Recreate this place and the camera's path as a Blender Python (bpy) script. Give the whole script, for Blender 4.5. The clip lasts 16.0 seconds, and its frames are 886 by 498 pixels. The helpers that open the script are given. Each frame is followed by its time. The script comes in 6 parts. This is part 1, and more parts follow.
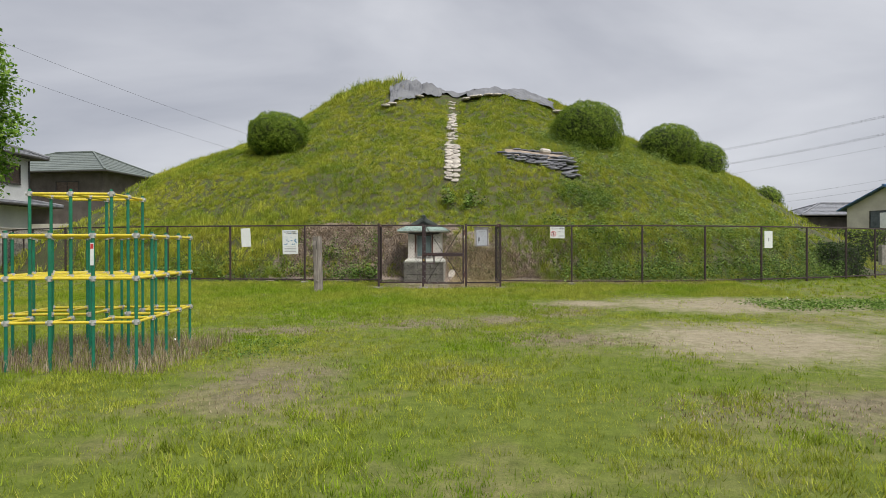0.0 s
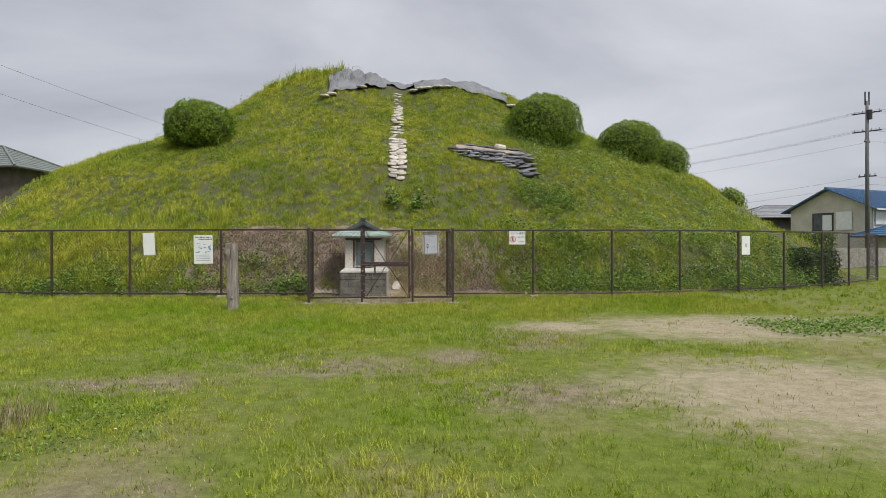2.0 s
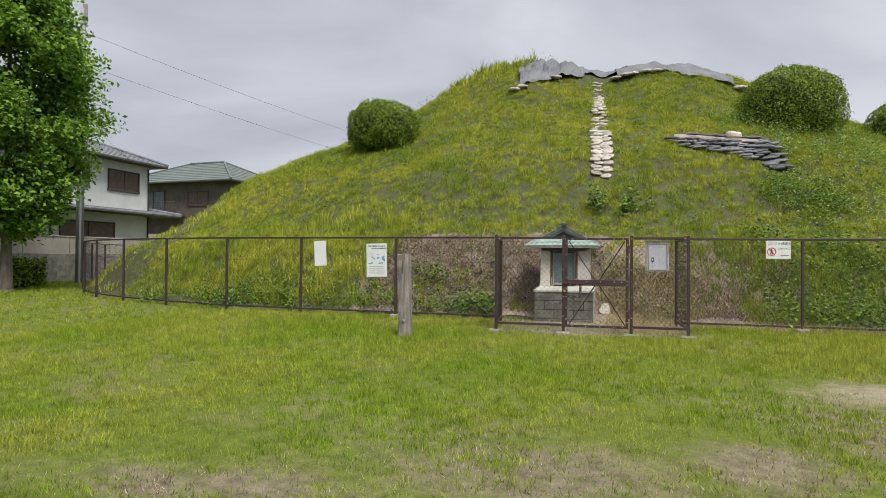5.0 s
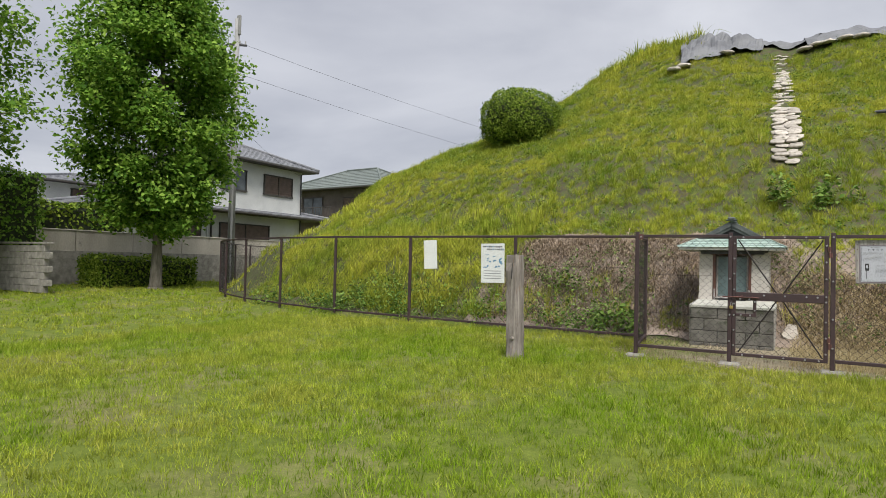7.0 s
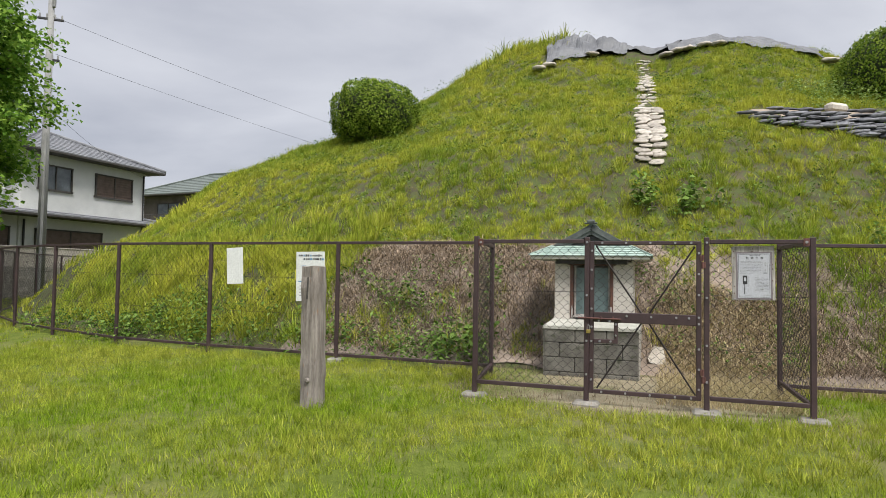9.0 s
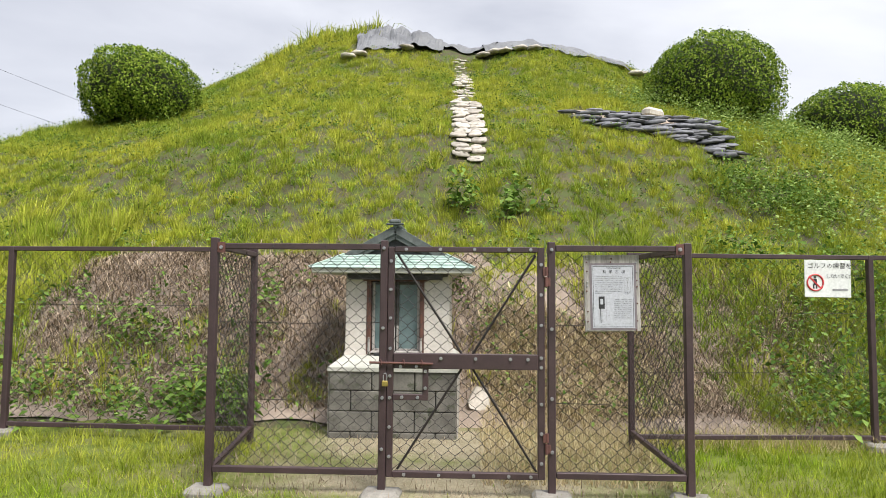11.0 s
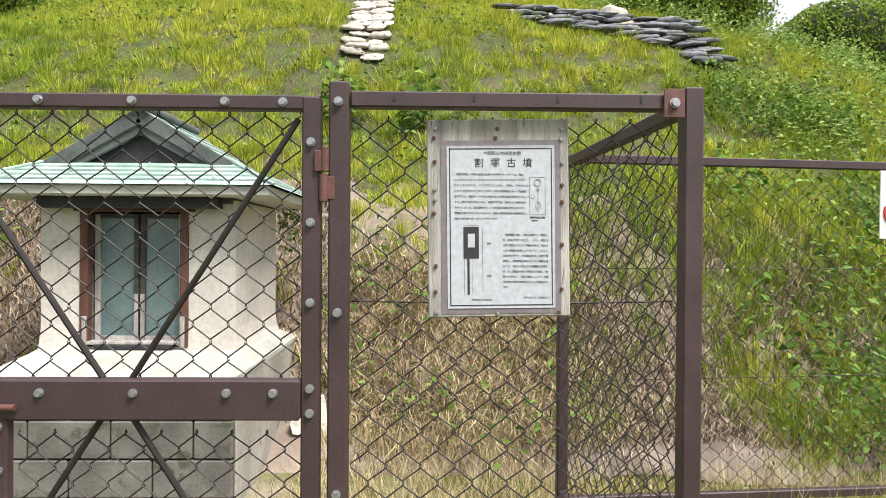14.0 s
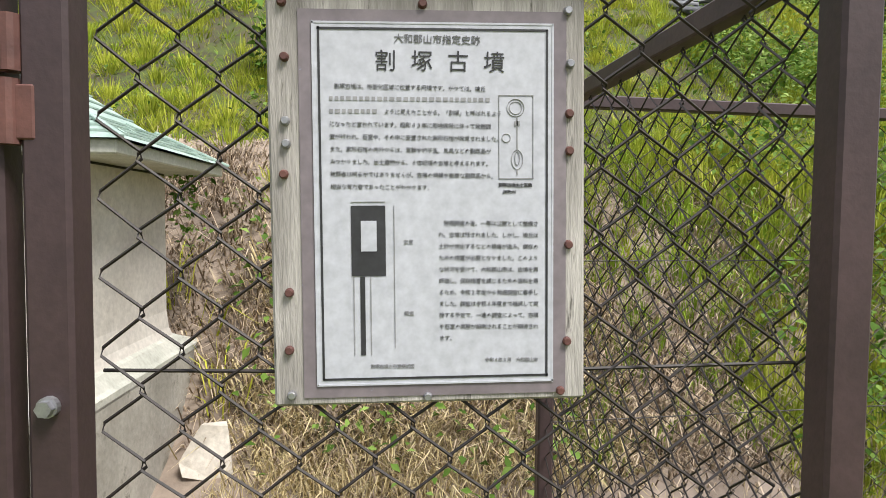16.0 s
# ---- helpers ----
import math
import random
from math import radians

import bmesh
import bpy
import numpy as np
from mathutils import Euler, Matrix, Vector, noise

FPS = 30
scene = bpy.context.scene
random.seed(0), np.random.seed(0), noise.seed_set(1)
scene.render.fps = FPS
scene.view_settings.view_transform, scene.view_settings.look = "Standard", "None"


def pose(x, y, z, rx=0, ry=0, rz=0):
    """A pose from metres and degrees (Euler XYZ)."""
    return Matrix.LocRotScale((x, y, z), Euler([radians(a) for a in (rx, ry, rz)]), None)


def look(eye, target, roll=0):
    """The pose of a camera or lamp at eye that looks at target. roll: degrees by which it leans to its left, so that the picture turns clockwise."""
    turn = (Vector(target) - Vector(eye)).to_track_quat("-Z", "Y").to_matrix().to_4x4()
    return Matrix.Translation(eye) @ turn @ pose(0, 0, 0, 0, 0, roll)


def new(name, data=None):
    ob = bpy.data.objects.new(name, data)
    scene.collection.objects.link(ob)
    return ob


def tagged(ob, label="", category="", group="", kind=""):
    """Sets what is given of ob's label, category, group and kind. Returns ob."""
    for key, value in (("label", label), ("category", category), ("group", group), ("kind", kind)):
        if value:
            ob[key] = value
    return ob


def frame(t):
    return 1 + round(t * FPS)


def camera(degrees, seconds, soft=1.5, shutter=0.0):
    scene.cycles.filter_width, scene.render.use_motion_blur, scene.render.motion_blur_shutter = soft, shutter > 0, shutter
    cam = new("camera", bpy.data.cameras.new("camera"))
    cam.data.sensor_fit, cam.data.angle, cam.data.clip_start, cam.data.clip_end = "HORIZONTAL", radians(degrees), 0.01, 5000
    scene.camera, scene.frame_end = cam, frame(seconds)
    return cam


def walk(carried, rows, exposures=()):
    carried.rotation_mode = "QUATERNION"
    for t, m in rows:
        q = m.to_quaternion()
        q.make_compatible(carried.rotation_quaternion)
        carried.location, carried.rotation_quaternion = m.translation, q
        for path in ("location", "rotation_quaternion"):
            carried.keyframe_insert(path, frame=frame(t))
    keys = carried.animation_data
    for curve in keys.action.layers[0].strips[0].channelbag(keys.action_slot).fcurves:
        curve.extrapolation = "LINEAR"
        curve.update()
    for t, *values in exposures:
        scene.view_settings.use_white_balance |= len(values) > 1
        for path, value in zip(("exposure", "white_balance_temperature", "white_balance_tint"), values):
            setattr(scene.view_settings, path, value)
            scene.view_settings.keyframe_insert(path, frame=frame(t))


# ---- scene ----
cam = camera(70.6, 16.0, 0.85)
PATH = [
    (0, (1.409, -17.012, 1.105), (1.307, -15.014, 1.099), -0.1),
    (0.5, (1.486, -16.392, 1.153), (1.417, -14.394, 1.15), -0.2),
    (1, (1.435, -15.785, 1.186), (1.406, -13.785, 1.178), -0.1),
    (1.5, (1.488, -15.14, 1.246), (1.505, -13.14, 1.239), -0.1),
    (2, (1.417, -14.496, 1.265), (1.48, -12.497, 1.263), -0.2),
    (2.5, (1.408, -13.878, 1.276), (1.51, -11.88, 1.284), -0.3),
    (3, (1.273, -13.267, 1.294), (1.402, -11.271, 1.315), -0.3),
    (3.5, (1.219, -12.747, 1.345), (1.368, -10.752, 1.37), -0.5),
    (4, (1.021, -12.22, 1.341), (1.152, -10.225, 1.375), -0.5),
    (4.5, (0.921, -11.759, 1.362), (0.818, -9.762, 1.395), -0.2),
    (5, (0.807, -11.404, 1.337), (0.29, -9.472, 1.363), 0.5),
    (5.2, (0.738, -11.207, 1.364), (0.07, -9.322, 1.387), 0.8),
    (7.3, (0.738, -8.812, 1.261), (-0.243, -7.07, 1.306), 1.4),
    (7.5, (0.733, -8.58, 1.276), (-0.243, -6.836, 1.326), 1.6),
    (8, (0.753, -8.044, 1.292), (-0.206, -6.29, 1.343), 1.6),
    (8.5, (0.627, -7.444, 1.347), (-0.3, -5.673, 1.412), 1.5),
    (9, (0.69, -6.752, 1.323), (0.044, -4.861, 1.404), 1.0),
    (9.5, (0.624, -6.112, 1.352), (0.342, -4.134, 1.444), 0.3),
    (9.7, (0.583, -5.889, 1.334), (0.4, -3.9, 1.432), 0.1),
    (11.8, (0.638, -3.490, 1.446), (0.558, -1.500, 1.605), 0.5),
    (12, (0.676, -3.300, 1.438), (0.588, -1.310, 1.610), 0.4),
    (12.5, (0.778, -2.905, 1.440), (0.694, -0.916, 1.640), 0.5),
    (13, (1.010, -2.390, 1.308), (0.960, -0.400, 1.499), 0.4),
    (13.5, (1.292, -2.036, 1.294), (1.287, -0.036, 1.336), 0.4),
    (14, (1.410, -1.632, 1.312), (1.446, 0.367, 1.301), 0.4),
    (14.5, (1.54, -1.332, 1.327), (1.619, 0.667, 1.309), 0.6),
    (15, (1.595, -1.098, 1.317), (1.705, 0.898, 1.264), 0.6),
    (15.5, (1.575, -0.805, 1.352), (1.671, 1.192, 1.3), 0.5),
    (16, (1.556, -0.712, 1.35), (1.687, 1.281, 1.247), 0.5),
]
EXPOSURES = [(0.0, 0.2), (3.5, 0.25), (5.0, 0.32), (7.5, 0.4), (9.5, 0.52), (12.0, 0.95), (13.5, 1.0), (14.5, 1.08), (15.0, 1.0), (16.0, 0.85)]
walk(cam, [(t, look(eye, target, roll)) for t, eye, target, roll in PATH], EXPOSURES)

# ---- world and sun: an overcast sky, brighter overhead ----
world = bpy.data.worlds.new("overcast")
scene.world = world
world.use_nodes = True
wn, wl = world.node_tree.nodes, world.node_tree.links
wn.clear()
w_out = wn.new("ShaderNodeOutputWorld")
w_bg = wn.new("ShaderNodeBackground")
w_sky = wn.new("ShaderNodeTexSky")
w_sky.sky_type = "NISHITA"
w_sky.sun_disc = False
w_sky.sun_elevation = radians(60)
w_sky.sun_rotation = radians(138)
w_scale = wn.new("ShaderNodeVectorMath")
w_scale.operation = "SCALE"
w_scale.inputs["Scale"].default_value = 0.10
w_co = wn.new("ShaderNodeTexCoord")
w_map = wn.new("ShaderNodeMapping")
w_map.inputs["Scale"].default_value = (1.0, 1.0, 3.2)
w_noise = wn.new("ShaderNodeTexNoise")
w_noise.inputs["Scale"].default_value = 1.3
w_noise.inputs["Detail"].default_value = 6.0
w_noise.inputs["Roughness"].default_value = 0.5
w_noise.inputs["Distortion"].default_value = 0.4
w_ramp = wn.new("ShaderNodeValToRGB")
w_ramp.color_ramp.elements[0].position = 0.32
w_ramp.color_ramp.elements[0].color = (0.30, 0.315, 0.37, 1)
w_ramp.color_ramp.elements[1].position = 0.70
w_ramp.color_ramp.elements[1].color = (0.60, 0.61, 0.65, 1)
w_sep = wn.new("ShaderNodeSeparateXYZ")
w_high = wn.new("ShaderNodeMapRange")
w_high.inputs["From Min"].default_value = 0.42
w_high.inputs["From Max"].default_value = 1.0
w_high.inputs["To Min"].default_value = 1.0
w_high.inputs["To Max"].default_value = 2.2
w_mul = wn.new("ShaderNodeVectorMath")
w_mul.operation = "SCALE"
w_mix = wn.new("ShaderNodeMix")
w_mix.data_type = "RGBA"
w_mix.inputs["Factor"].default_value = 0.93
wl.new(w_co.outputs["Generated"], w_map.inputs["Vector"])
wl.new(w_map.outputs["Vector"], w_noise.inputs["Vector"])
wl.new(w_noise.outputs["Fac"], w_ramp.inputs["Fac"])
wl.new(w_co.outputs["Generated"], w_sep.inputs["Vector"])
wl.new(w_sep.outputs["Z"], w_high.inputs["Value"])
wl.new(w_ramp.outputs["Color"], w_mul.inputs[0])
wl.new(w_high.outputs["Result"], w_mul.inputs["Scale"])
wl.new(w_sky.outputs["Color"], w_scale.inputs[0])
wl.new(w_scale.outputs["Vector"], w_mix.inputs["A"])
wl.new(w_mul.outputs["Vector"], w_mix.inputs["B"])
wl.new(w_mix.outputs["Result"], w_bg.inputs["Color"])
w_bg.inputs["Strength"].default_value = 1.0
wl.new(w_bg.outputs["Background"], w_out.inputs["Surface"])

sun = new("sun", bpy.data.lights.new("sun", "SUN"))
sun.data.energy = 3.2
sun.data.angle = radians(20)
sun.data.color = (1.0, 0.96, 0.9)
sun.matrix_world = look((0, 0, 0), (-0.36, 0.40, -0.84))

# ---- materials ----
def shader(name):
    m = bpy.data.materials.new(name)
    m.use_nodes = True
    nt = m.node_tree
    return m, nt, nt.nodes["Principled BSDF"]


def ramp_of(nt, source, stops):
    r = nt.nodes.new("ShaderNodeValToRGB")
    el = r.color_ramp.elements
    while len(el) < len(stops):
        el.new(0.5)
    for e, (p, c) in zip(el, stops):
        e.position, e.color = p, (*c, 1)
    nt.links.new(source, r.inputs["Fac"])
    return r.outputs["Color"]


def noise_of(nt, scale, detail=4.0, rough=0.55, stretch=None):
    co = nt.nodes.new("ShaderNodeTexCoord")
    n = nt.nodes.new("ShaderNodeTexNoise")
    n.inputs["Scale"].default_value, n.inputs["Detail"].default_value, n.inputs["Roughness"].default_value = scale, detail, rough
    if stretch:
        mp = nt.nodes.new("ShaderNodeMapping")
        mp.inputs["Scale"].default_value = stretch
        nt.links.new(co.outputs["Object"], mp.inputs["Vector"])
        nt.links.new(mp.outputs["Vector"], n.inputs["Vector"])
    else:
        nt.links.new(co.outputs["Object"], n.inputs["Vector"])
    return n.outputs["Fac"]


def blend(nt, a, b, fac, mode="MIX"):
    x = nt.nodes.new("ShaderNodeMix")
    x.data_type, x.blend_type = "RGBA", mode
    for sock, v in (("A", a), ("B", b), ("Factor", fac)):
        if isinstance(v, (int, float)):
            x.inputs[sock].default_value = v
        elif isinstance(v, tuple):
            x.inputs[sock].default_value = (*v, 1)
        else:
            nt.links.new(v, x.inputs[sock])
    return x.outputs["Result"]


def bumped(nt, bsdf, height, strength, distance=0.01):
    b = nt.nodes.new("ShaderNodeBump")
    b.inputs["Strength"].default_value, b.inputs["Distance"].default_value = strength, distance
    nt.links.new(height, b.inputs["Height"])
    nt.links.new(b.outputs["Normal"], bsdf.inputs["Normal"])


def surface(name, dark, light, scale=8.0, rough=0.7, metal=0.0, fine=60.0, bump=0.25, worn=None, worn_at=0.62, stretch=None, vary=0.0):
    """A two-scale surface: broad tone, fine grain with relief, and worn patches."""
    m, nt, b = shader(name)
    broad = noise_of(nt, scale, 4, 0.6, stretch)
    grain = noise_of(nt, fine, 3, 0.6, stretch)
    col = ramp_of(nt, broad, [(0.3, dark), (0.7, light)])
    col = blend(nt, col, ramp_of(nt, grain, [(0.25, (0.72, 0.72, 0.72)), (0.75, (1.15, 1.15, 1.15))]), 0.7, "MULTIPLY")
    if worn:
        edge = ramp_of(nt, noise_of(nt, scale * 2.3, 6, 0.7, stretch), [(worn_at, (0, 0, 0)), (min(worn_at + 0.08, 1), (1, 1, 1))])
        col = blend(nt, col, worn, edge)
    if vary:
        info = nt.nodes.new("ShaderNodeObjectInfo")
        col = blend(nt, col, ramp_of(nt, info.outputs["Random"], [(0, (1 - vary,) * 3), (1, (1 + vary,) * 3)]), 1.0, "MULTIPLY")
    nt.links.new(col, b.inputs["Base Color"])
    b.inputs["Roughness"].default_value, b.inputs["Metallic"].default_value = rough, metal
    if bump:
        bumped(nt, b, grain, bump, 0.004)
    return m


def leafy(name, stops, thin=0.3, patch=0.6, patch_stops=None, rough=0.6):
    """Thin leaves or blades: each one its own tone, with broad patches over the plants, letting light through."""
    m, nt, b = shader(name)
    geo = nt.nodes.new("ShaderNodeNewGeometry")
    col = ramp_of(nt, geo.outputs["Random Per Island"], stops)
    if patch_stops:
        col = blend(nt, col, ramp_of(nt, noise_of(nt, patch, 4, 0.6), patch_stops), 0.55)
    if patch_stops:
        col = blend(nt, col, ramp_of(nt, noise_of(nt, 4.5, 4, 0.7), [(0.34, (0.60, 0.65, 0.56)), (0.66, (1.40, 1.38, 1.22))]), 0.9, "MULTIPLY")
    nt.links.new(col, b.inputs["Base Color"])
    b.inputs["Roughness"].default_value = rough
    b.inputs["Specular IOR Level"].default_value = 0.06
    tr = nt.nodes.new("ShaderNodeBsdfTranslucent")
    nt.links.new(col, tr.inputs["Color"])
    mx = nt.nodes.new("ShaderNodeMixShader")
    mx.inputs["Fac"].default_value = thin
    nt.links.new(b.outputs["BSDF"], mx.inputs[1])
    nt.links.new(tr.outputs["BSDF"], mx.inputs[2])
    nt.links.new(mx.outputs["Shader"], nt.nodes["Material Output"].inputs["Surface"])
    return m


def ground_material():
    """Lawn soil: turf, thin yellowed grass and pale trodden sand, by broad noise and by the bare places of the plan."""
    m, nt, b = shader("lawn_soil")
    n1 = noise_of(nt, 0.55, 6, 0.65)
    n2 = noise_of(nt, 7.0, 6, 0.75)
    n3 = noise_of(nt, 60.0, 4, 0.7)
    turf = ramp_of(nt, n2, [(0.3, (0.075, 0.105, 0.016)), (0.7, (0.165, 0.20, 0.038))])
    straw = ramp_of(nt, n2, [(0.3, (0.13, 0.12, 0.055)), (0.7, (0.26, 0.225, 0.12))])
    sand = ramp_of(nt, n2, [(0.3, (0.22, 0.19, 0.12)), (0.7, (0.36, 0.315, 0.22))])
    co = nt.nodes.new("ShaderNodeTexCoord")
    masks = []
    for places in (BARE, THIN):
      total = None
      for bx, by, rx, ry in places:
          mp = nt.nodes.new("ShaderNodeMapping")
          mp.vector_type = "TEXTURE"
          mp.inputs["Location"].default_value, mp.inputs["Scale"].default_value = (bx, by, 0), (rx, ry, 50)
          nt.links.new(co.outputs["Object"], mp.inputs["Vector"])
          ln = nt.nodes.new("ShaderNodeVectorMath")
          ln.operation = "LENGTH"
          nt.links.new(mp.outputs["Vector"], ln.inputs[0])
          mr = nt.nodes.new("ShaderNodeMapRange")
          mr.inputs["From Min"].default_value, mr.inputs["From Max"].default_value = 1.25, 0.25
          nt.links.new(ln.outputs["Value"], mr.inputs["Value"])
          if total is None:
              total = mr.outputs["Result"]
          else:
              mxx = nt.nodes.new("ShaderNodeMath")
              mxx.operation = "MAXIMUM"
              nt.links.new(total, mxx.inputs[0])
              nt.links.new(mr.outputs["Result"], mxx.inputs[1])
              total = mxx.outputs["Value"]
      masks.append(total)
    total = masks[0]
    add = nt.nodes.new("ShaderNodeMath")
    add.operation = "ADD"
    sub = nt.nodes.new("ShaderNodeMath")
    sub.operation = "MULTIPLY_ADD"
    sub.inputs[1].default_value, sub.inputs[2].default_value = 1.5, -0.75
    nt.links.new(noise_of(nt, 2.6, 7, 0.75), sub.inputs[0])
    nt.links.new(total, add.inputs[0])
    nt.links.new(sub.outputs["Value"], add.inputs[1])
    bare = ramp_of(nt, add.outputs["Value"], [(0.38, (0, 0, 0)), (0.9, (1, 1, 1))])
    dry = ramp_of(nt, n1, [(0.48, (0, 0, 0)), (0.66, (0.8, 0.8, 0.8))])
    worn_turf = nt.nodes.new("ShaderNodeMath")
    worn_turf.operation = "ADD"
    nt.links.new(masks[1], worn_turf.inputs[0])
    nt.links.new(sub.outputs["Value"], worn_turf.inputs[1])
    col = blend(nt, turf, straw, dry)
    col = blend(nt, col, ramp_of(nt, n2, [(0.3, (0.10, 0.088, 0.05)), (0.7, (0.27, 0.235, 0.15))]), ramp_of(nt, worn_turf.outputs["Value"], [(0.5, (0, 0, 0)), (1.0, (1, 1, 1))]))
    col = blend(nt, col, sand, bare)
    col = blend(nt, col, ramp_of(nt, n3, [(0.25, (0.6, 0.6, 0.6)), (0.75, (1.25, 1.25, 1.25))]), 0.75, "MULTIPLY")
    nt.links.new(col, b.inputs["Base Color"])
    b.inputs["Roughness"].default_value = 0.95
    b.inputs["Specular IOR Level"].default_value = 0.1
    bumped(nt, b, n3, 0.6, 0.02)
    return m


# bare, sandy places of the lawn: centre and half-widths
BARE = [(6.8, -4.2, 4.0, 2.2), (5.2, -8.6, 2.7, 2.5), (9.6, -7.6, 3.2, 3.2), (3.7, -4.0, 1.2, 1.0), (0.45, 0.30, 2.0, 0.72), (0.4, 1.2, 1.8, 0.9)]
# yellowed, thin places
THIN = [(0.3, -7.2, 1.7, 1.1), (-1.6, -8.0, 1.7, 0.6), (1.9, -6.6, 0.9, 0.9), (2.6, -8.6, 1.3, 1.0), (-0.5, -11.3, 1.0, 1.5), (3.0, -5.4, 1.0, 1.4), (4.6, -12.0, 2.4, 0.9)]

M_GROUND = ground_material()
M_MOUND = surface("mound_earth", (0.035, 0.034, 0.015), (0.10, 0.085, 0.045), 2.6, 0.95, 0, 22, 0.9, worn=(0.065, 0.085, 0.018), worn_at=0.46)
M_BANK = surface("dry_pinkish_earth", (0.13, 0.10, 0.078), (0.33, 0.265, 0.21), 2.2, 0.95, 0, 26, 0.9, worn=(0.36, 0.30, 0.235), worn_at=0.64)
M_GRASS = leafy("lawn_blades", [(0.0, (0.05, 0.10, 0.008)), (0.35, (0.16, 0.25, 0.02)), (0.8, (0.33, 0.41, 0.045)), (1.0, (0.48, 0.42, 0.16))], 0.24, 0.35, [(0.40, (0.18, 0.29, 0.014)), (0.58, (0.40, 0.395, 0.07))])
M_TUFT = leafy("mound_blades", [(0.0, (0.07, 0.12, 0.012)), (0.3, (0.20, 0.27, 0.03)), (0.8, (0.46, 0.49, 0.075)), (1.0, (0.52, 0.44, 0.18))], 0.24, 0.5, [(0.35, (0.19, 0.28, 0.03)), (0.62, (0.52, 0.50, 0.07))])
M_TUFT2 = leafy("fresh_mound_blades", [(0.0, (0.05, 0.11, 0.012)), (0.4, (0.16, 0.26, 0.025)), (1.0, (0.36, 0.46, 0.06))], 0.26, 0.5, [(0.35, (0.13, 0.24, 0.025)), (0.62, (0.40, 0.46, 0.06))])
M_STRAW = leafy("dead_blades", [(0.0, (0.09, 0.065, 0.04)), (0.4, (0.28, 0.21, 0.145)), (1.0, (0.56, 0.46, 0.34))], 0.2)
M_HAY = leafy("hay_blades", [(0.0, (0.26, 0.20, 0.10)), (0.5, (0.50, 0.41, 0.22)), (1.0, (0.70, 0.60, 0.38))], 0.2)
M_WEED = leafy("weed_leaves", [(0.0, (0.045, 0.095, 0.014)), (0.5, (0.12, 0.21, 0.035)), (1.0, (0.25, 0.36, 0.09))], 0.28)
M_PALEWEED = leafy("pale_weed_leaves", [(0.0, (0.10, 0.17, 0.035)), (0.4, (0.22, 0.32, 0.075)), (1.0, (0.36, 0.46, 0.15))], 0.3)
M_BUSH = leafy("bush_leaves", [(0.0, (0.035, 0.075, 0.008)), (0.45, (0.13, 0.21, 0.022)), (1.0, (0.34, 0.43, 0.06))], 0.25, rough=0.45)
M_TREE = leafy("tree_leaves", [(0.0, (0.06, 0.14, 0.02)), (0.5, (0.16, 0.30, 0.04)), (1.0, (0.33, 0.48, 0.085))], 0.4, rough=0.45)
M_DARKLEAF = leafy("dark_shrub_leaves", [(0.0, (0.012, 0.03, 0.006)), (0.5, (0.035, 0.075, 0.014)), (1.0, (0.09, 0.15, 0.03))], 0.2)
M_FLOWER = surface("white_petals", (0.7, 0.7, 0.66), (0.8, 0.8, 0.77), 20, 0.7, bump=0)
# near-black green that stands for the shade inside bushes and hedges
M_CORE = surface("shaded_inside", (0.012, 0.02, 0.006), (0.03, 0.04, 0.012), 9, 0.95, bump=0.6)
M_BARK = surface("grey_bark", (0.10, 0.085, 0.065), (0.24, 0.215, 0.18), 5, 0.95, 0, 35, 0.9, stretch=(3, 3, 0.5))
M_STEEL = surface("brown_painted_steel", (0.036, 0.021, 0.023), (0.063, 0.037, 0.039), 4, 0.55, 0, 90, 0.12, worn=(0.10, 0.06, 0.05), worn_at=0.71)
M_WIRE = surface("brown_coated_wire", (0.010, 0.007, 0.0065), (0.024, 0.016, 0.014), 12, 0.6, 0, 120, 0.0)
M_RUST = surface("reddish_primer_steel", (0.075, 0.03, 0.026), (0.15, 0.062, 0.05), 14, 0.65, 0, 90, 0.2)
M_ZINC = surface("zinc_bolt", (0.30, 0.30, 0.32), (0.48, 0.48, 0.50), 40, 0.45, 0.8, 120, 0.1)
M_BRASS = surface("brass", (0.55, 0.40, 0.12), (0.72, 0.55, 0.2), 30, 0.35, 0.9, 120, 0.05)
M_CONC = surface("weathered_concrete", (0.15, 0.14, 0.12), (0.34, 0.32, 0.285), 5, 0.92, 0, 70, 0.5, worn=(0.13, 0.12, 0.10), worn_at=0.63)
M_PLASTER = surface("white_plaster", (0.47, 0.43, 0.385), (0.64, 0.60, 0.545), 2.2, 0.85, 0, 40, 0.15, worn=(0.52, 0.44, 0.37), worn_at=0.68)
M_COPPER = surface("verdigris_copper_roof", (0.24, 0.34, 0.30), (0.42, 0.52, 0.46), 6, 0.6, 0.1, 50, 0.2, worn=(0.20, 0.22, 0.19), worn_at=0.66)
M_SOFFIT = surface("pale_soffit_paint", (0.42, 0.42, 0.37), (0.58, 0.57, 0.52), 6, 0.8, 0, 60, 0.15)
M_DARKWOOD = surface("dark_grey_wood", (0.035, 0.032, 0.03), (0.085, 0.078, 0.07), 7, 0.85, 0, 50, 0.5, stretch=(1, 1, 4))
M_REDWOOD = surface("red_brown_wood", (0.06, 0.025, 0.017), (0.14, 0.06, 0.04), 9, 0.75, 0, 60, 0.4, stretch=(4, 4, 0.6))
M_GREYWOOD = surface("weathered_grey_wood", (0.20, 0.185, 0.17), (0.50, 0.47, 0.44), 5, 0.9, 0, 45, 0.6, worn=(0.11, 0.10, 0.09), worn_at=0.60, stretch=(6, 6, 0.7))
